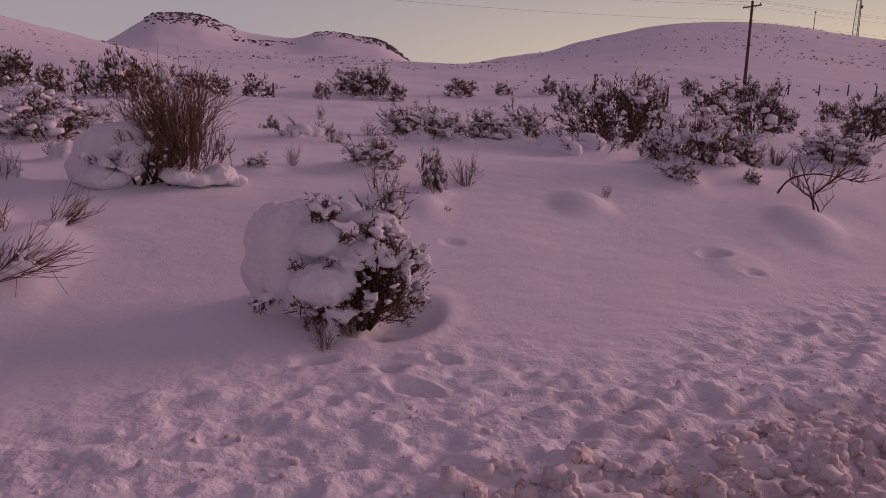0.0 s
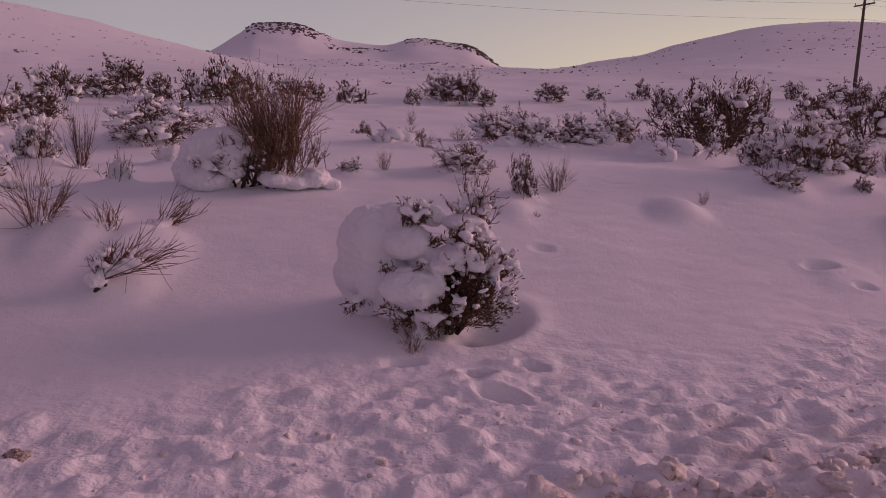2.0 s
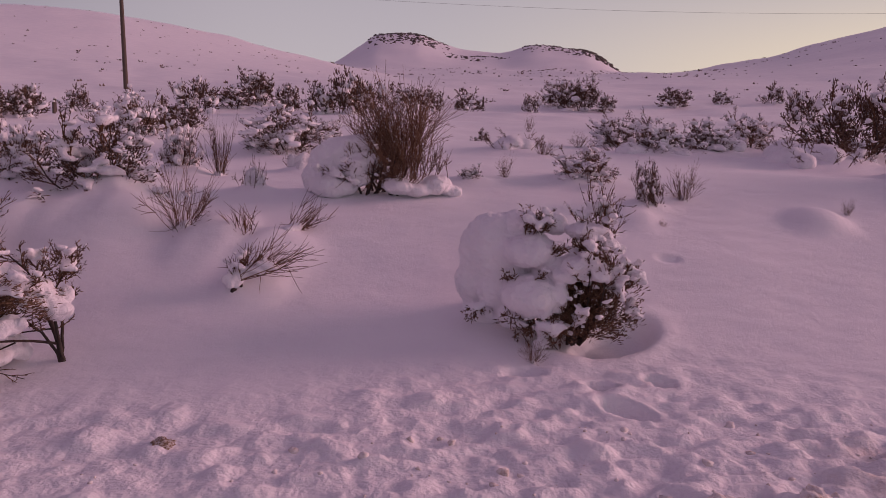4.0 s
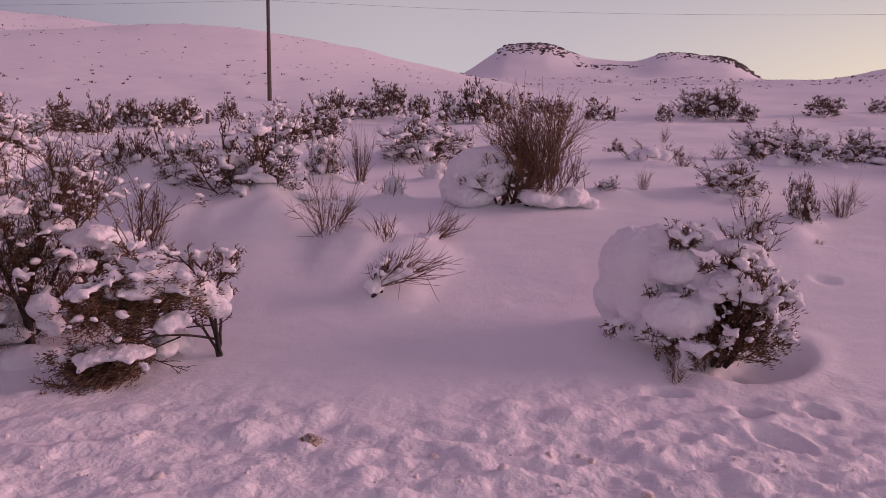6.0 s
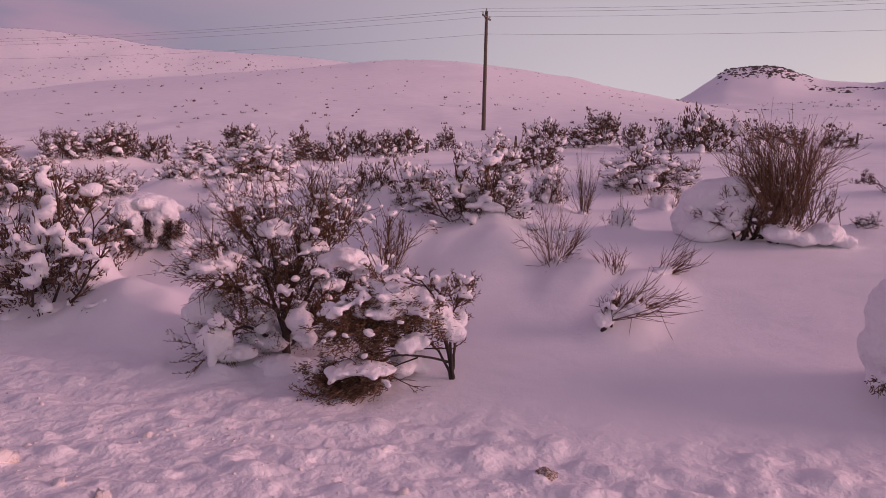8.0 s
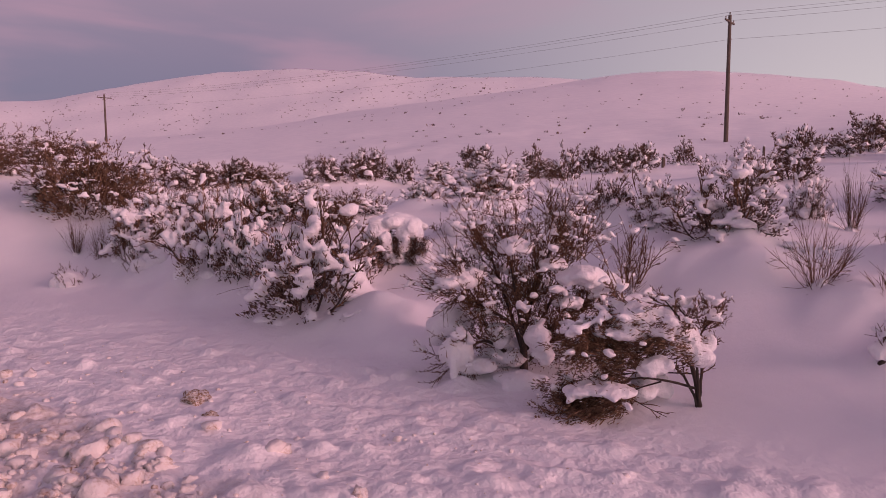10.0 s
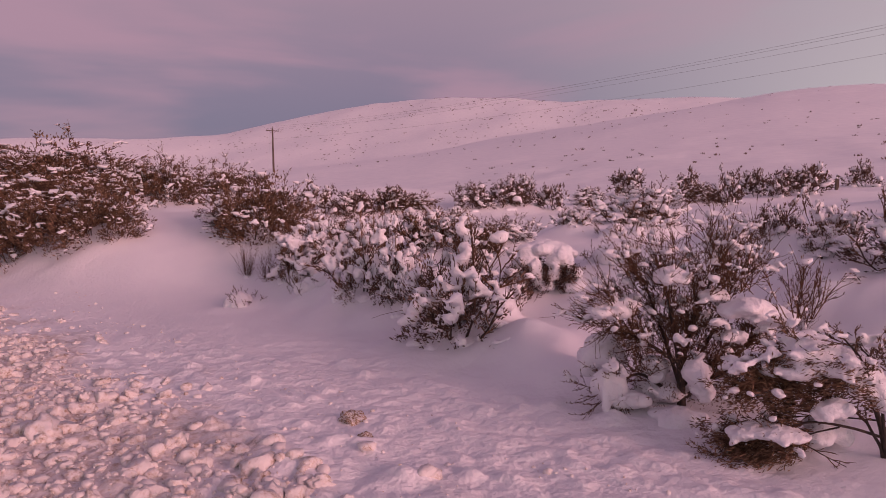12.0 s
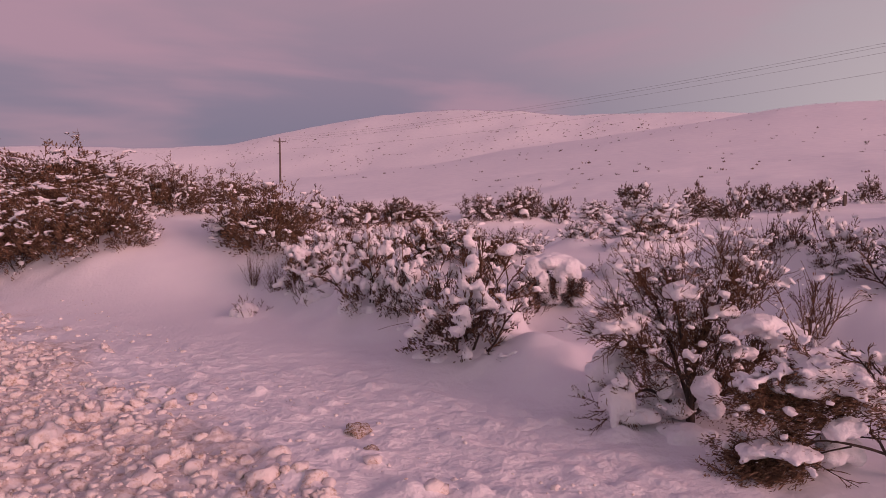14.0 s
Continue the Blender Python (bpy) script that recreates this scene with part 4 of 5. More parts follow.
# a low bush draped by one thick fall of snow
draped = leafy(106, 8, 5, 3, 170, 28, -0.9, 1.1, 0.036, 0, 0.09, 0.14)
for v in (draped.leaves, draped.twigs, *draped.stems):
    v.v = [(x * 0.85, y * 0.8, z * 0.62) for x, y, z in v.v]
lobes(draped, ((0.0, 0.46, 0.0, 0.30, 0.12), (-0.20, 0.36, -0.10, 0.15, 0.15), (0.14, 0.38, -0.12, 0.14, 0.14), (-0.34, 0.20, -0.12, 0.08, 0.18), (-0.10, 0.20, -0.22, 0.075, 0.19), (0.10, 0.24, -0.22, 0.07, 0.16),
               (0.36, 0.15, -0.14, 0.07, 0.12), (0.24, 0.30, -0.14, 0.09, 0.12), (-0.42, 0.10, -0.04, 0.10, 0.12), (0.30, 0.40, 0.10, 0.08, 0.07), (-0.25, 0.10, -0.20, 0.05, 0.13)))
for _ in range(150):
    draped.clump(Vector((draped.rng.choice((-0.22, 0.0, 0.21, 0.32, -0.42)) + draped.rng.gauss(0, 0.035), -0.24 + draped.rng.gauss(0, 0.05), draped.rng.uniform(0.0, 0.26))), Vector((0, -0.7, 0.2)), 20, 0.06)
stand(draped.finish("low sagebrush draped by one thick fall of snow", 0.018, rough=0.010, blend=0.45), -8.12, 3.78)

# dead branch bent over the snow
dead = Brush(107, 0.02, 0.05, 0.2, 0.004)
L = [curve((-0.423, 0, 0.192), (-0.292, 0, 0.377), (0.000, 0, 0.454), (0.462, 0, 0.377)), curve((0.000, 0, 0.023), (-0.062, 0, 0.231), (-0.154, 0, 0.423)), curve((0.000, 0, 0.231), (0.154, 0, 0.385), (0.269, 0, 0.538)), curve((0.077, 0, -0.131), (0.000, 0, 0.115), (-0.308, 0, 0.346))]
for pts in L:
    dead.trunk(pts, 0.014)
    clothe(dead, pts, 9, 0.3, 4, 0.0, (0.3, -0.1, 0.25), 0.2)
stand(dead.finish("dead dark branch bent over the snow with bare twigs", name="dead_branch"), 4.49, 8.75)

# ---- brush on the flat: kind, place, width, height ----
for row in (
        ("twig", -0.81, 4.7, 0.17, 0.19),
        ("twig", 1.83, 8.19, 0.12, 0.18),
        ("twig", 0.02, 7.13, 0.09, 0.09),
        ("twig", -5.17, 4.62, 0.24, 0.46),
        ("buried", -7.17, 5.64, 0.65, 0.25),
        ("snowy", -5.64, 10.63, 1.41, 0.76),
        ("snowy", -5.7, 12.27, 0.73, 0.44),
        ("buried", -4.33, 8.44, 0.46, 0.35),
        ("small", -23.85, 41.8, 2.41, 2.12),
        ("small", -20.62, 39.78, 1.74, 1.39),
        ("small", -16.95, 36.33, 2.01, 1.77),
        ("small", -15.74, 36.4, 2.89, 2.2),
        ("small", -15.19, 37.78, 2.3, 1.99),
        ("small", -13.53, 40.97, 2.09, 1.41),
        ("small", -12.4, 41.86, 1.77, 1.21),
        ("small", -11.58, 47.67, 2.62, 1.4),
        ("small", -3.72, 16.32, 0.43, 0.3),
        ("twig", -3.67, 22.91, 0.3, 0.55),
):
    plant(*row)
for row in (
        ("twig", -1.79, 12.25, 0.32, 0.32),
        ("buried", -2.37, 12.87, 1.26, 0.4),
        ("snowy", -1.99, 7.84, 0.33, 0.2),
        ("twig", -1.69, 8.25, 0.16, 0.27),
        ("snowy", -0.81, 8.4, 0.83, 0.42),
        ("twig", -1.49, 15.36, 0.4, 0.33),
        ("small", -6.58, 42.23, 1.04, 1.01),
        ("dark", -6.29, 52.83, 2.8, 1.83),
        ("dark", -4.45, 52.07, 3.13, 2.22),
        ("small", -2.78, 51.26, 1.41, 1.22),
        ("small", 1.85, 59.12, 3.07, 1.4),
        ("small", 5.65, 63.81, 1.97, 1.15),
        ("small", 9.62, 64.27, 2.0, 1.65),
        ("snowy", -0.76, 15.53, 1.12, 0.71),
        ("snowy", -0.02, 14.09, 0.97, 0.71),
        ("snowy", 0.9, 14.54, 0.92, 0.66),
        ("snowy", 1.82, 15.72, 1.26, 0.77),
        ("small", 7.07, 39.19, 1.74, 1.63),
        ("dark", 3.6, 15.02, 1.82, 1.41),
        ("dark", 5.32, 18.83, 1.24, 1.41),
):
    plant(*row)
for row in (
        ("buried", 2.45, 12.74, 1.57, 0.63),
        ("buried", 3.13, 13.11, 0.54, 0.4),
        ("buried", 2.11, 13.39, 1.09, 0.51),
        ("buried", 2.84, 13.08, 0.97, 0.46),
        ("buried", 1.39, 14.99, 0.97, 0.42),
        ("buried", -0.42, 13.77, 1.0, 0.34),
        ("buried", 0.43, 13.95, 0.79, 0.32),
        ("buried", 3.17, 9.86, 0.59, 0.32),
        ("buried", 7.1, 12.74, 0.95, 0.38),
        ("buried", -0.93, 8.29, 0.4, 0.15),
        ("buried", -12.71, 38.47, 1.97, 0.86),
        ("buried", -5.59, 11.83, 0.84, 0.32),
        ("snowy", 3.42, 11.36, 0.82, 0.74),
        ("snowy", 3.52, 9.96, 1.05, 0.88),
        ("rust", 4.16, 11.06, 1.08, 0.76),
        ("rust", 4.27, 10.32, 0.61, 0.5),
        ("twig", 5.53, 12.09, 0.47, 0.39),
        ("dark", 8.54, 19.97, 1.61, 1.38),
        ("small", 14.94, 31.68, 1.19, 1.15),
        ("small", 18.24, 49.83, 2.58, 1.69),
):
    plant(*row)
for row in (
        ("small", 25.91, 65.25, 3.42, 1.84),
        ("small", 28.06, 66.44, 2.34, 2.01),
        ("small", 21.98, 64.41, 1.66, 1.56),
        ("small", 32.1, 70.27, 1.63, 1.39),
        ("small", 27.89, 52.22, 2.11, 1.41),
        ("snowy", 6.62, 12.36, 1.27, 0.67),
        ("dark", 15.5, 26.47, 1.84, 1.66),
        ("small", 33.24, 54.75, 2.08, 1.89),
        ("snowy", 2.96, 9.09, 0.52, 0.28),
        ("dark", -0.12, 7.57, 0.37, 0.48),
        ("twig", 0.24, 8.04, 0.36, 0.37),
        ("small", 3.99, 9.43, 0.3, 0.21),
):
    plant(*row)
for row in (
        ("twig", -3.93, 5.41, 0.59, 0.57),
        ("snowy", -5.11, 5.83, 1.09, 0.76),
        ("dark", -6.59, 5.7, 0.63, 0.64),
        ("snowy", -5.96, 5.8, 0.81, 0.65),
        ("snowy", -5.41, 7.54, 0.58, 0.7),
        ("twig", -4.89, 7.53, 0.36, 0.7),
        ("snowy", -9.03, 11.43, 1.17, 0.87),
        ("dark", -9.62, 13.53, 1.04, 0.74),
        ("small", -23.52, 34.92, 2.11, 1.78),
        ("small", -23.1, 37.82, 2.15, 1.3),
        ("small", -24.11, 42.53, 1.98, 1.75),
        ("small", -19.87, 38.58, 1.4, 1.27),
        ("buried", -5.56, 5.16, 0.5, 0.25),
        ("small", -24.81, 27.88, 1.86, 1.15),
        ("small", -20.79, 20.71, 1.46, 1.0),
        ("small", -20.09, 18.65, 0.92, 0.93),
        ("small", -21.16, 18.66, 0.95, 0.96),
        ("small", -15.31, 12.48, 1.07, 0.96),
        ("small", -30.22, 22.87, 1.71, 1.42),
        ("small", -33.49, 21.57, 1.92, 1.3),
):
    plant(*row)
for row in (
        ("snowy", -10.55, 6.86, 1.23, 0.81),
        ("buried", -9.79, 5.91, 0.81, 0.37),
        ("buried", -3.94, 6.63, 0.37, 0.35),
        ("buried", -11.33, 13.47, 0.99, 0.57),
):
    plant(*row)
for row in (
        ("snowy", -10.44, 6.48, 1.29, 0.66),
        ("snowy", -7.59, 2.53, 1.32, 1.22),
        ("twig", -8.19, 2.63, 1.14, 0.81),
        ("snowy", -10.0, 2.07, 1.15, 1.08),
        ("snowy", -9.19, 2.29, 0.82, 1.07),
        ("rust", -10.46, 3.09, 1.19, 0.72),
        ("rust", -9.84, 3.61, 0.92, 0.59),
        ("snowy", -10.68, 5.58, 0.68, 0.44),
        ("small", -33.17, 21.16, 1.45, 1.21),
        ("dark", -17.45, 6.52, 1.32, 0.71),
        ("dark", -17.73, 7.48, 1.19, 0.8),
        ("dark", -18.02, 8.07, 0.98, 0.88),
        ("small", -17.81, 8.9, 0.98, 0.67),
        ("small", -17.45, 4.41, 1.13, 0.6),
        ("small", -17.06, 3.55, 0.96, 0.5),
        ("small", -16.49, 3.03, 0.66, 0.45),
        ("rust", -17.59, 4.92, 1.26, 0.46),
        ("snowy", -10.02, 4.21, 0.85, 0.46),
        ("buried", -8.1, 3.43, 0.61, 0.21),
        ("buried", -7.98, 4.61, 0.86, 0.36),
):
    plant(*row)
for row in (
        ("buried", -14.81, 3.13, 2.14, 0.48),
        ("snowy", -12.15, 1.87, 0.86, 0.79),
        ("buried", -7.65, 3.02, 0.38, 0.42),
        ("snowy", -19.23, 10.91, 1.18, 0.57),
        ("snowy", -10.68, 5.58, 0.63, 0.48),
        ("buried", -7.39, 5.53, 0.86, 0.29),
        ("buried", -10.32, 5.98, 0.93, 0.23),
        ("snowy", -16.98, 11.93, 1.29, 0.67),
        ("thicket", -20.22, 15.62, 1.53, 0.8),
        ("snowy", -13.71, 4.64, 1.14, 0.55),
        ("snowy", -12.5, 2.23, 1.11, 0.58),
        ("buried", -15.32, 4.14, 1.5, 0.43),
        ("small", -21.33, 12.15, 0.86, 0.55),
        ("small", -22.93, 20.01, 1.22, 0.84),
        ("small", -21.1, 19.85, 1.39, 0.84),
        ("small", -19.95, 19.78, 1.13, 1.0),
        ("buried", -10.52, 3.73, 1.04, 0.24),
        ("buried", -11.01, 1.92, 0.96, 0.35),
        ("buried", -9.9, 2.91, 0.72, 0.2),
):
    plant(*row)
for row in (
        ("snowy", -11.81, 1.47, 1.04, 0.89),
        ("twig", -12.55, 1.86, 0.79, 0.8),
        ("thicket", -14.3, 1.1, 1.9, 1.36),
        ("snowy", -15.13, 0.59, 1.19, 0.67),
        ("rust", -16.42, 2.07, 1.14, 0.48),
        ("thicket", -24.55, 0.67, 2.34, 1.27),
        ("thicket", -18.11, -0.62, 1.6, 1.27),
        ("thicket", -24.48, -2.06, 1.46, 1.23),
        ("thicket", -24.26, -3.83, 4.38, 1.94),
        ("thicket", -24.11, -4.68, 2.68, 1.63),
        ("thicket", -24.35, -3.16, 2.19, 1.45),
        ("thicket", -24.01, -5.15, 2.19, 1.77),
        ("thicket", -15.81, -1.74, 1.81, 1.36),
        ("thicket", -16.41, -2.67, 2.12, 1.28),
        ("thicket", -17.17, -3.52, 1.9, 1.36),
        ("thicket", -23.25, -4.88, 3.06, 1.75),
        ("thicket", -18.66, -2.91, 2.79, 1.24),
        ("twig", -12.8, 0.72, 0.34, 0.57),
        ("twig", -12.27, 1.0, 0.29, 0.58),
        ("buried", -11.55, 0.53, 0.67, 0.33),
):
    plant(*row)
for row in (
        ("small", -17.14, 2.55, 0.71, 0.6),
        ("small", -17.08, 3.46, 0.99, 0.61),
        ("small", -17.49, 4.45, 1.0, 0.63),
        ("small", -17.63, 5.06, 0.72, 0.5),
        ("snowy", -11.35, 2.75, 0.61, 0.64),
        ("snowy", -10.44, 3.18, 0.76, 0.68),
        ("buried", -14.04, 2.8, 1.34, 0.51),
        ("buried", -11.09, 1.49, 0.7, 0.35),
        ("buried", -12.86, 5.54, 1.1, 0.33),
        ("thicket", -24.14, -4.37, 2.92, 1.05),
        ("thicket", -24.32, -3.3, 2.43, 1.01),
        ("thicket", -18.51, -1.18, 1.46, 0.98),
        ("thicket", -18.38, -3.54, 2.21, 1.23),
):
    plant(*row)

build_ground()                        # the drifts round the brush are known now

# ---- places of far things ----
POLE_ROWS = ((-136.0, 14.0, 15.3), (-41.4, 51.8, 14.6), (34.2, 82.4, 15.2), (109.8, 112.9, 17.2))
FENCE_ROWS = ((17.8, 57.2, 1.49), (34.6, 72.8, 1.13), (37.8, 73.1, 1.09), (42.2, 75.8, 1.15), (44.7, 75.1, 1.23), (-25.0, 26.6, 0.57), (-24.2, 32.9, 0.82), (-24.5, 26.0, 0.50), (-11.3, 51.1, 0.69), (29.8, 70.0, 0.95))
TOWER_AT = (161.1, 288.0)
MAST_AT = (148.0, 295.0)

# ---- utility line, fence, tower, rocks and far brush ----


def on_ground(x, y, dz=0.0):
    return Vector((x, y, float(ground_z(x, y, False)) + dz))


def simple(name, bm, mat, parent, label="", smooth=False):
    me = bpy.data.meshes.new(name)
    bm.to_mesh(me)
    bm.free()
    me.materials.append(mat)
    if smooth:
        me.polygons.foreach_set("use_smooth", [True] * len(me.polygons))
    ob = new(name, me)
    ob.parent = parent
    return tagged(ob, label)


def rod(bm, a, b, r0, r1=None, sides=10):
    a, b = Vector(a), Vector(b)
    q = (b - a).to_track_quat("Z", "Y").to_matrix().to_4x4()
    bmesh.ops.create_cone(bm, cap_ends=True, segments=sides, radius1=r0, radius2=r0 if r1 is None else r1, depth=(b - a).length, matrix=Matrix.Translation((a + b) / 2) @ q)


def box(bm, centre, size, turn=0.0):
    r = bmesh.ops.create_cube(bm, size=1, matrix=Matrix.Translation(centre) @ Matrix.Rotation(turn, 4, "Z") @ Matrix.Diagonal((*size, 1)))
    bmesh.ops.bevel(bm, geom=list({e for v in r["verts"] for e in v.link_edges}), offset=min(size) * 0.12, segments=1, affect="EDGES")


ARM = math.atan2(INTO[1], INTO[0])


def utility_pole(x, y, top):
    base = on_ground(x, y, -0.3)
    high = top - base.z
    root = tagged(new("utility_pole"), "weathered brown wooden utility pole standing in the snow", "utility pole", "poles of the power line")
    root.location = base
    bm = bmesh.new()
    rod(bm, (0, 0, 0), (0, 0, high), 0.19, 0.13, 14)
    simple("post", bm, POLE, root, smooth=False)
    bm = bmesh.new()
    box(bm, (0, 0, high - 0.55), (2.6, 0.12, 0.14), ARM)
    arm = simple("crossarm", bm, POLE, root)
    ends = []
    for k in (-1.15, 0.0, 1.15):
        p = Vector((math.cos(ARM) * k, math.sin(ARM) * k, high - 0.48 if k else high))
        bm = bmesh.new()
        rod(bm, p, p + Vector((0, 0, 0.12)), 0.03, 0.03, 8)
        rod(bm, p + Vector((0, 0, 0.10)), p + Vector((0, 0, 0.22)), 0.06, 0.04, 8)
        simple("insulator", bm, METAL, arm if k else root)
        ends.append(base + p + Vector((0, 0, 0.22)))
    for k in (-0.7, 0.7):
        bm = bmesh.new()
        rod(bm, (math.cos(ARM) * k, math.sin(ARM) * k, high - 0.6), (0, 0, high - 1.15), 0.02, 0.02, 6)
        simple("brace", bm, METAL, arm)
    bm = bmesh.new()
    box(bm, (0.16, 0, high - 2.0), (0.08, 0.1, 0.12))
    simple("neutral_bracket", bm, METAL, root)
    ends.append(base + Vector((0.2, 0, high - 2.0)))
    return ends


def power_wire(a, b, sag):
    st = Sticks()
    st.tube([a.lerp(b, k / 24) + Vector((0, 0, -4 * sag * (k / 24) * (1 - k / 24))) for k in range(25)], 0.010, 0.010, 4)
    ob = mesh_object("power_wire", st.v, st.f, WIRE)
    tagged(ob, "thin dark overhead wire hung between utility poles", "wire", "wires of the power line")


POLES = [utility_pole(*row) for row in POLE_ROWS]
for a, b in zip(POLES, POLES[1:]):
    for p, q in zip(a, b):
        power_wire(p, q, 1.1)


def fence_post(x, y, high):
    root = tagged(new("fence_post"), "dark thin wooden fence post sticking out of the snow", "fence post", "fence posts on the flat")
    root.location = on_ground(x, y, -0.2)
    bm = bmesh.new()
    rod(bm, (0, 0, 0), (0.02, 0, high + 0.2), 0.075, 0.06, 8)
    simple("stake", bm, POLE, root)
    bm = bmesh.new()
    rod(bm, (0.02, 0, high + 0.19), (0.02, 0, high + 0.26), 0.075, 0.03, 8)
    simple("snow_cap", bm, LOAD, root)


for row in FENCE_ROWS:
    fence_post(*row)


def radio_tower(x, y, high):
    root = tagged(new("radio_tower"), "slender steel lattice radio tower on the hill crest", "tower")
    root.location = on_ground(x, y, -0.5)
    ring = [(math.cos(a) , math.sin(a)) for a in (0.3, 0.3 + 2.094, 0.3 + 4.189)]
    levels = 12
    for cx, cy in ring:
        bm = bmesh.new()
        rod(bm, (cx * 1.3, cy * 1.3, 0), (cx * 0.6, cy * 0.6, high), 0.14, 0.10, 6)
        simple("leg", bm, METAL, root)
    for i in range(levels):
        z0, z1 = high * i / levels, high * (i + 1) / levels
        w0, w1 = 1.3 - 0.7 * i / levels, 1.3 - 0.7 * (i + 1) / levels
        for k in range(3):
            (ax, ay), (bx, by) = ring[k], ring[(k + 1) % 3]
            bm = bmesh.new()
            rod(bm, (ax * w0, ay * w0, z0), (bx * w1, by * w1, z1), 0.06, 0.06, 5)
            simple("lattice_bar", bm, METAL, root)
    bm = bmesh.new()
    rod(bm, (0.9, 0, high * 0.45), (0.9, -0.5, high * 0.45), 0.7, 0.5, 14)
    simple("dish", bm, METAL, root)


radio_tower(*TOWER_AT, 26)
mast = tagged(new("mast_pole"), "lone thin pole on the hill crest", "pole")
mast.location = on_ground(*MAST_AT, -0.3)
bm = bmesh.new()
rod(bm, (0, 0, 0), (0, 0, 8.5), 0.16, 0.12, 8)
simple("post", bm, POLE, mast)
bm = bmesh.new()
box(bm, (0, 0, 7.9), (1.6, 0.14, 0.14), 0.3)
simple("crossarm", bm, POLE, mast)


def rock_outcrop(az0, az1, r0, r1, n, size, seed):
    """Dark broken rock along a hill crest."""
    rng = np.random.RandomState(seed)
    verts, faces = [], []
    v0, f0 = ball_shape(1)
    a, r = np.radians(rng.uniform(az0, az1, n)), r1 - (r1 - r0) * rng.uniform(0, 1, n) ** 1.6
    r = r * (1 + 0.08 * np.sin(5 * a))
    xs, ys = -r * np.sin(a), r * np.cos(a)
    for x, y, z in zip(xs, ys, ground_z(xs, ys, False)):
        s = size * rng.uniform(0.35, 1.0) ** 1.5
        v = v0 * (1 + 0.35 * rng.uniform(-1, 1, (len(v0), 1))) * (s * rng.uniform(0.7, 1.5), s, s * rng.uniform(0.5, 1.0)) + (x, y, z)
        n0 = len(verts)
        verts += v.tolist()
        faces += [(p + n0, q + n0, w + n0) for p, q, w in f0]
    ob = mesh_object("rock_outcrop", verts, faces, ROCK, False)
    tagged(ob, "dark broken rock showing through snow on the hilltop", "rock", "rock on the far hills", "stuff")


for i, row in enumerate(((16.2, 21.2, 790, 893, 240, 2.1), (15.0, 19.5, 810, 890, 170, 1.8), (12.2, 15.6, 760, 800, 60, 2.2), (2.6, 5.6, 800, 895, 230, 2.1), (5.4, 9.4, 820, 893, 140, 1.7), (2.2, 4.6, 800, 860, 60, 2.4), (16, 18, 790, 830, 30, 2.0), (4.5, 9, 800, 860, 30, 1.8), (10.2, 12.5, 780, 805, 18, 1.8))):
    rock_outcrop(*row, 300 + i)


def far_brush(name, az0, az1, r0, r1, n, size, seed, label):
    """Scattered tufts far off on the plain and hills."""
    rng, many = random.Random(seed), np.random.RandomState(seed)
    st = Sticks()
    a, r = np.radians(many.uniform(az0, az1, n)), r0 * (r1 / r0) ** many.random_sample(n)
    xs, ys = -r * np.sin(a), r * np.cos(a)
    keep = grain(xs, ys, 40, seed) + 0.5 * grain(xs, ys, 11, seed + 1) > many.uniform(-0.9, 0.35, n)
    xs, ys = xs[keep], ys[keep]
    for x, y, z in zip(xs.tolist(), ys.tolist(), ground_z(xs, ys, False).tolist()):
        p = Vector((x, y, z - 0.05))
        s = size * rng.uniform(0.4, 1.0) * (1.5 if rng.random() < 0.07 else 1)
        for _ in range(9):
            st.blade(p + Vector((rng.gauss(0, s * 0.35), rng.gauss(0, s * 0.35), 0)), Vector((rng.gauss(0, 0.5), rng.gauss(0, 0.5), 1)).normalized(), s * rng.uniform(0.5, 1.0), s * 0.14, rng)
    tagged(mesh_object(name, st.v, st.f, LEAF, False), label, "brush", kind="stuff")


far_brush("plain_brush", -36, 70, 60, 260, 650, 0.42, 401, "scattered low dark sagebrush tufts on the snowy plain")
far_brush("hill_brush", -36, 10, 170, 330, 900, 0.55, 402, "sparse dark brush dots on the snowy hillside")
far_brush("slope_brush", 46, 98, 300, 480, 1500, 0.75, 403, "sparse dark brush dots on the long white hill")
far_brush("near_slope_brush", 20, 80, 130, 240, 120, 0.42, 405, "few dark brush dots on the smooth near hill")
far_brush("foot_brush", -8, 24, 240, 700, 700, 0.9, 404, "low brush at the foot of the rocky hills")

# ---- plowed snow chunks along the road ----


def chunk_mesh(name, seed, level, mat):
    v, f = ball_shape(level)
    off = Vector((seed * 3.7, seed * 1.3, 0))
    out = []
    for p in v:
        q = Vector(p)
        k = 1 + 0.4 * noise.noise(q * 1.2 + off) + 0.45 * noise.noise(q * 2.4 + off) + 0.42 * noise.noise(q * 4.4 + off) + 0.3 * noise.noise(q * 8 + off)
        out.append(tuple(q * k))
    me = bpy.data.meshes.new(name)
    me.from_pydata(out, [], f)
    me.materials.append(mat)
    me.polygons.foreach_set("use_smooth", [True] * len(me.polygons))
    return me


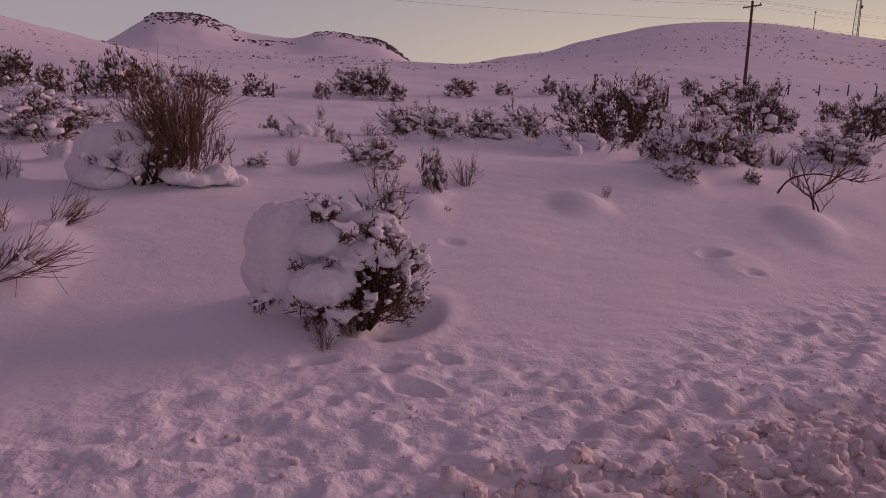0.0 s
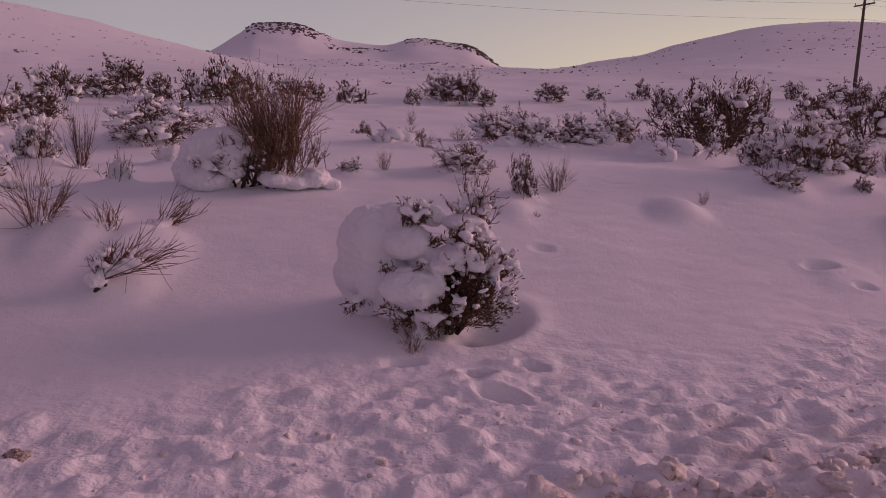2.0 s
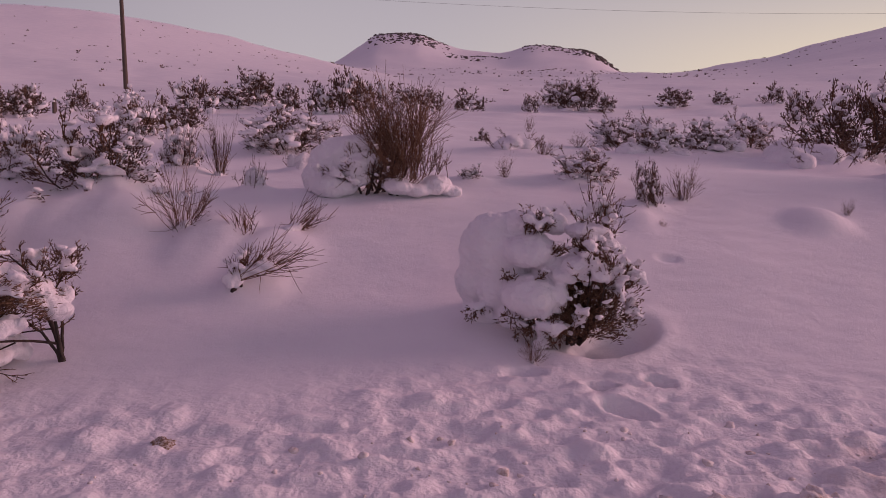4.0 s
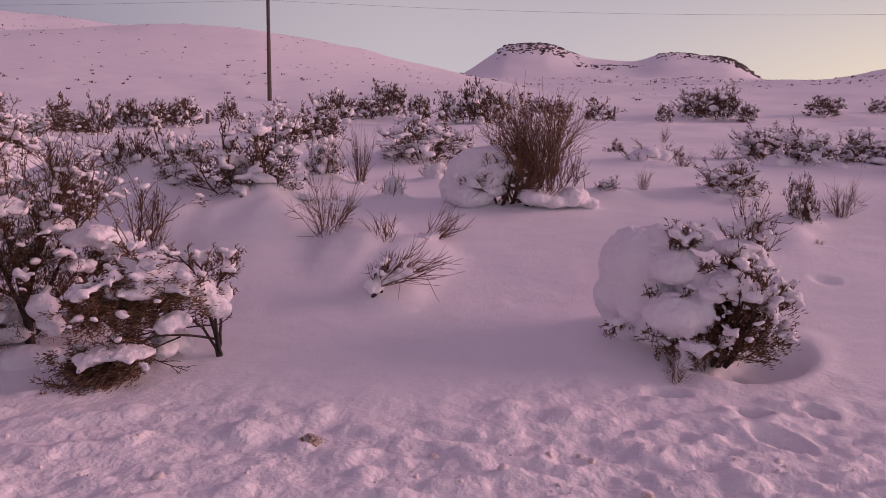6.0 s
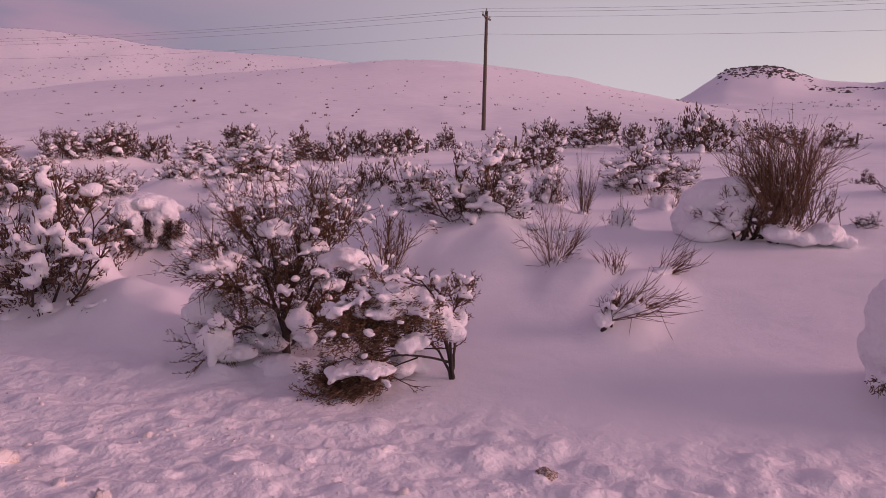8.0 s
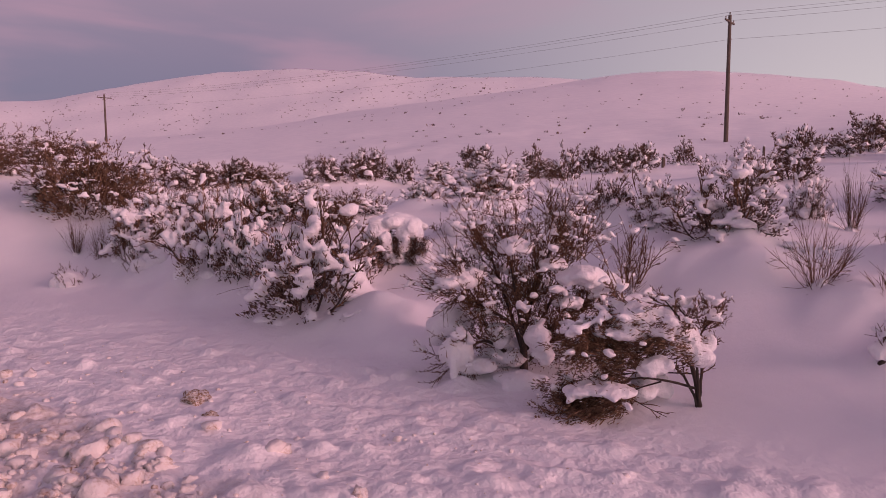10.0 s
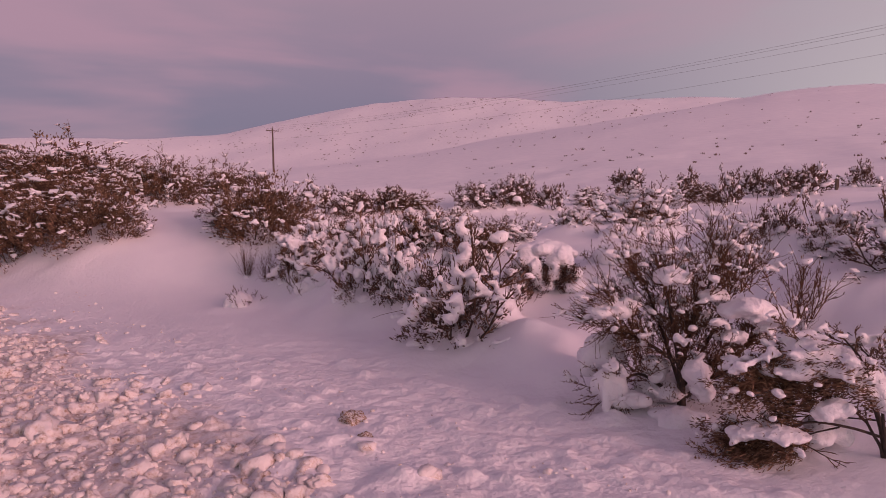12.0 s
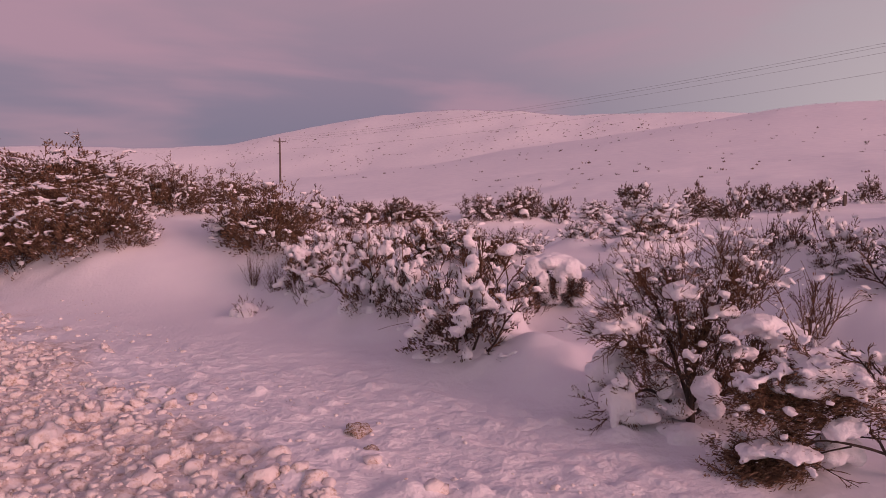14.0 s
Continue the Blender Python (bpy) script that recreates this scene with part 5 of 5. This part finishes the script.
CHUNKS = [chunk_mesh("snow_chunk", i, 3, CLOD) for i in range(12)]
LUMPS = [np.array([v.co[:] for v in chunk_mesh("crumb", 20 + i, 2, DIRTY).vertices]) for i in range(6)]
rng, many = random.Random(77), np.random.RandomState(77)
COUNT = {"big": 0}
fine_v, fine_f = [], []
pebble_v, pebble_f = ball_shape(1)
pebble = [pebble_v * (1 + 0.4 * np.random.RandomState(i).uniform(-1, 1, (len(pebble_v), 1))) for i in range(6)]
us, ds = many.uniform(-4.5, 14, 24000), many.uniform(0.2, 4.2, 24000)
xs, ys = us * ROAD[0] + ds * INTO[0], us * ROAD[1] + ds * INTO[1]
edge = 2.3 + 0.35 * grain(xs, ys, 1.2, 36) + 0.7 * fade(-us, 0.4, 1.6)
gap = fade(us, -0.6, 0.6) * (1 - fade(us, 2.2, 3.6))       # the heap thins out in front of the walk's middle
keep = np.maximum(1 - fade(ds, edge - 0.35 - 0.5 * gap, edge + 0.25), np.where(ds < 3.7, 0.06, 0))
chosen = (many.random_sample(len(us)) < keep) & (np.hypot(xs + 0.3, ys) > 1.7)
xs, ys = xs[chosen], ys[chosen]
for x, y, z in zip(xs.tolist(), ys.tolist(), ground_z(xs, ys).tolist()):
    lone = x * INTO[0] + y * INTO[1] > 2.9
    s = 0.007 + (0.022 if lone else 0.045) * rng.random() ** 3.6 + (0.02 + 0.05 * rng.random() if rng.random() < 0.018 and not lone else 0)
    if s > 0.030 and COUNT["big"] < 295:
        COUNT["big"] += 1
        s *= 1.2
        ob = new("snow_chunk", CHUNKS[rng.randrange(12)])
        ob.matrix_basis = Matrix.Translation((x, y, z + s * 0.12)) @ Euler((rng.uniform(-0.9, 0.9), rng.uniform(-0.9, 0.9), rng.uniform(0, 6.28))).to_matrix().to_4x4() @ Matrix.Diagonal((s * rng.uniform(0.8, 1.4), s * rng.uniform(0.8, 1.3), s * rng.uniform(0.6, 1.0), 1))
        tagged(ob, "rounded chunk of dirty plowed snow lying on the road shoulder", "snow chunk", "plowed snow chunks")
    else:
        n0 = len(fine_v)
        if s > 0.026:
            q = LUMPS[rng.randrange(6)] * s * (rng.choice((-1, 1)) * rng.uniform(0.8, 1.3), rng.choice((-1, 1)) * rng.uniform(0.8, 1.3), rng.uniform(0.6, 1)) + (x, y, z + s * 0.05)
            fine_v += q.tolist()
            fine_f += [(a + n0, b + n0, c + n0) for a, b, c in BALL[1]]
            continue
        q = pebble[rng.randrange(6)] * s * (rng.uniform(0.8, 1.3), rng.uniform(0.8, 1.3), rng.uniform(0.6, 1)) + (x, y, z + s * 0.05)
        fine_v += q.tolist()
        fine_f += [(a + n0, b + n0, c + n0) for a, b, c in pebble_f]
tagged(mesh_object("snow_crumbs", fine_v, fine_f, DIRTY), "small crumbs of plowed snow scattered along the road shoulder", "snow crumbs", kind="stuff")


# ---- brown clods of soil and snow on the shoulder ----
for i, (x, y, r) in enumerate(((-5.82, 0.99, 0.095), (-5.35, 0.98, 0.045), (-2.39, 3.0, 0.042))):
    clod = new("soil_clod", chunk_mesh("soil_clod", 40 + i, 3, SOIL))
    clod.matrix_basis = Matrix.Translation((x, y, float(ground_z(x, y)) + r * 0.02)) @ Matrix.Rotation(i * 2.0, 4, "Z") @ Matrix.Diagonal((r * 1.3, r, r * 0.7, 1))
    tagged(clod, "brown lump of soil and frozen snow thrown up by the plow", "soil clod", "soil clods on the shoulder")
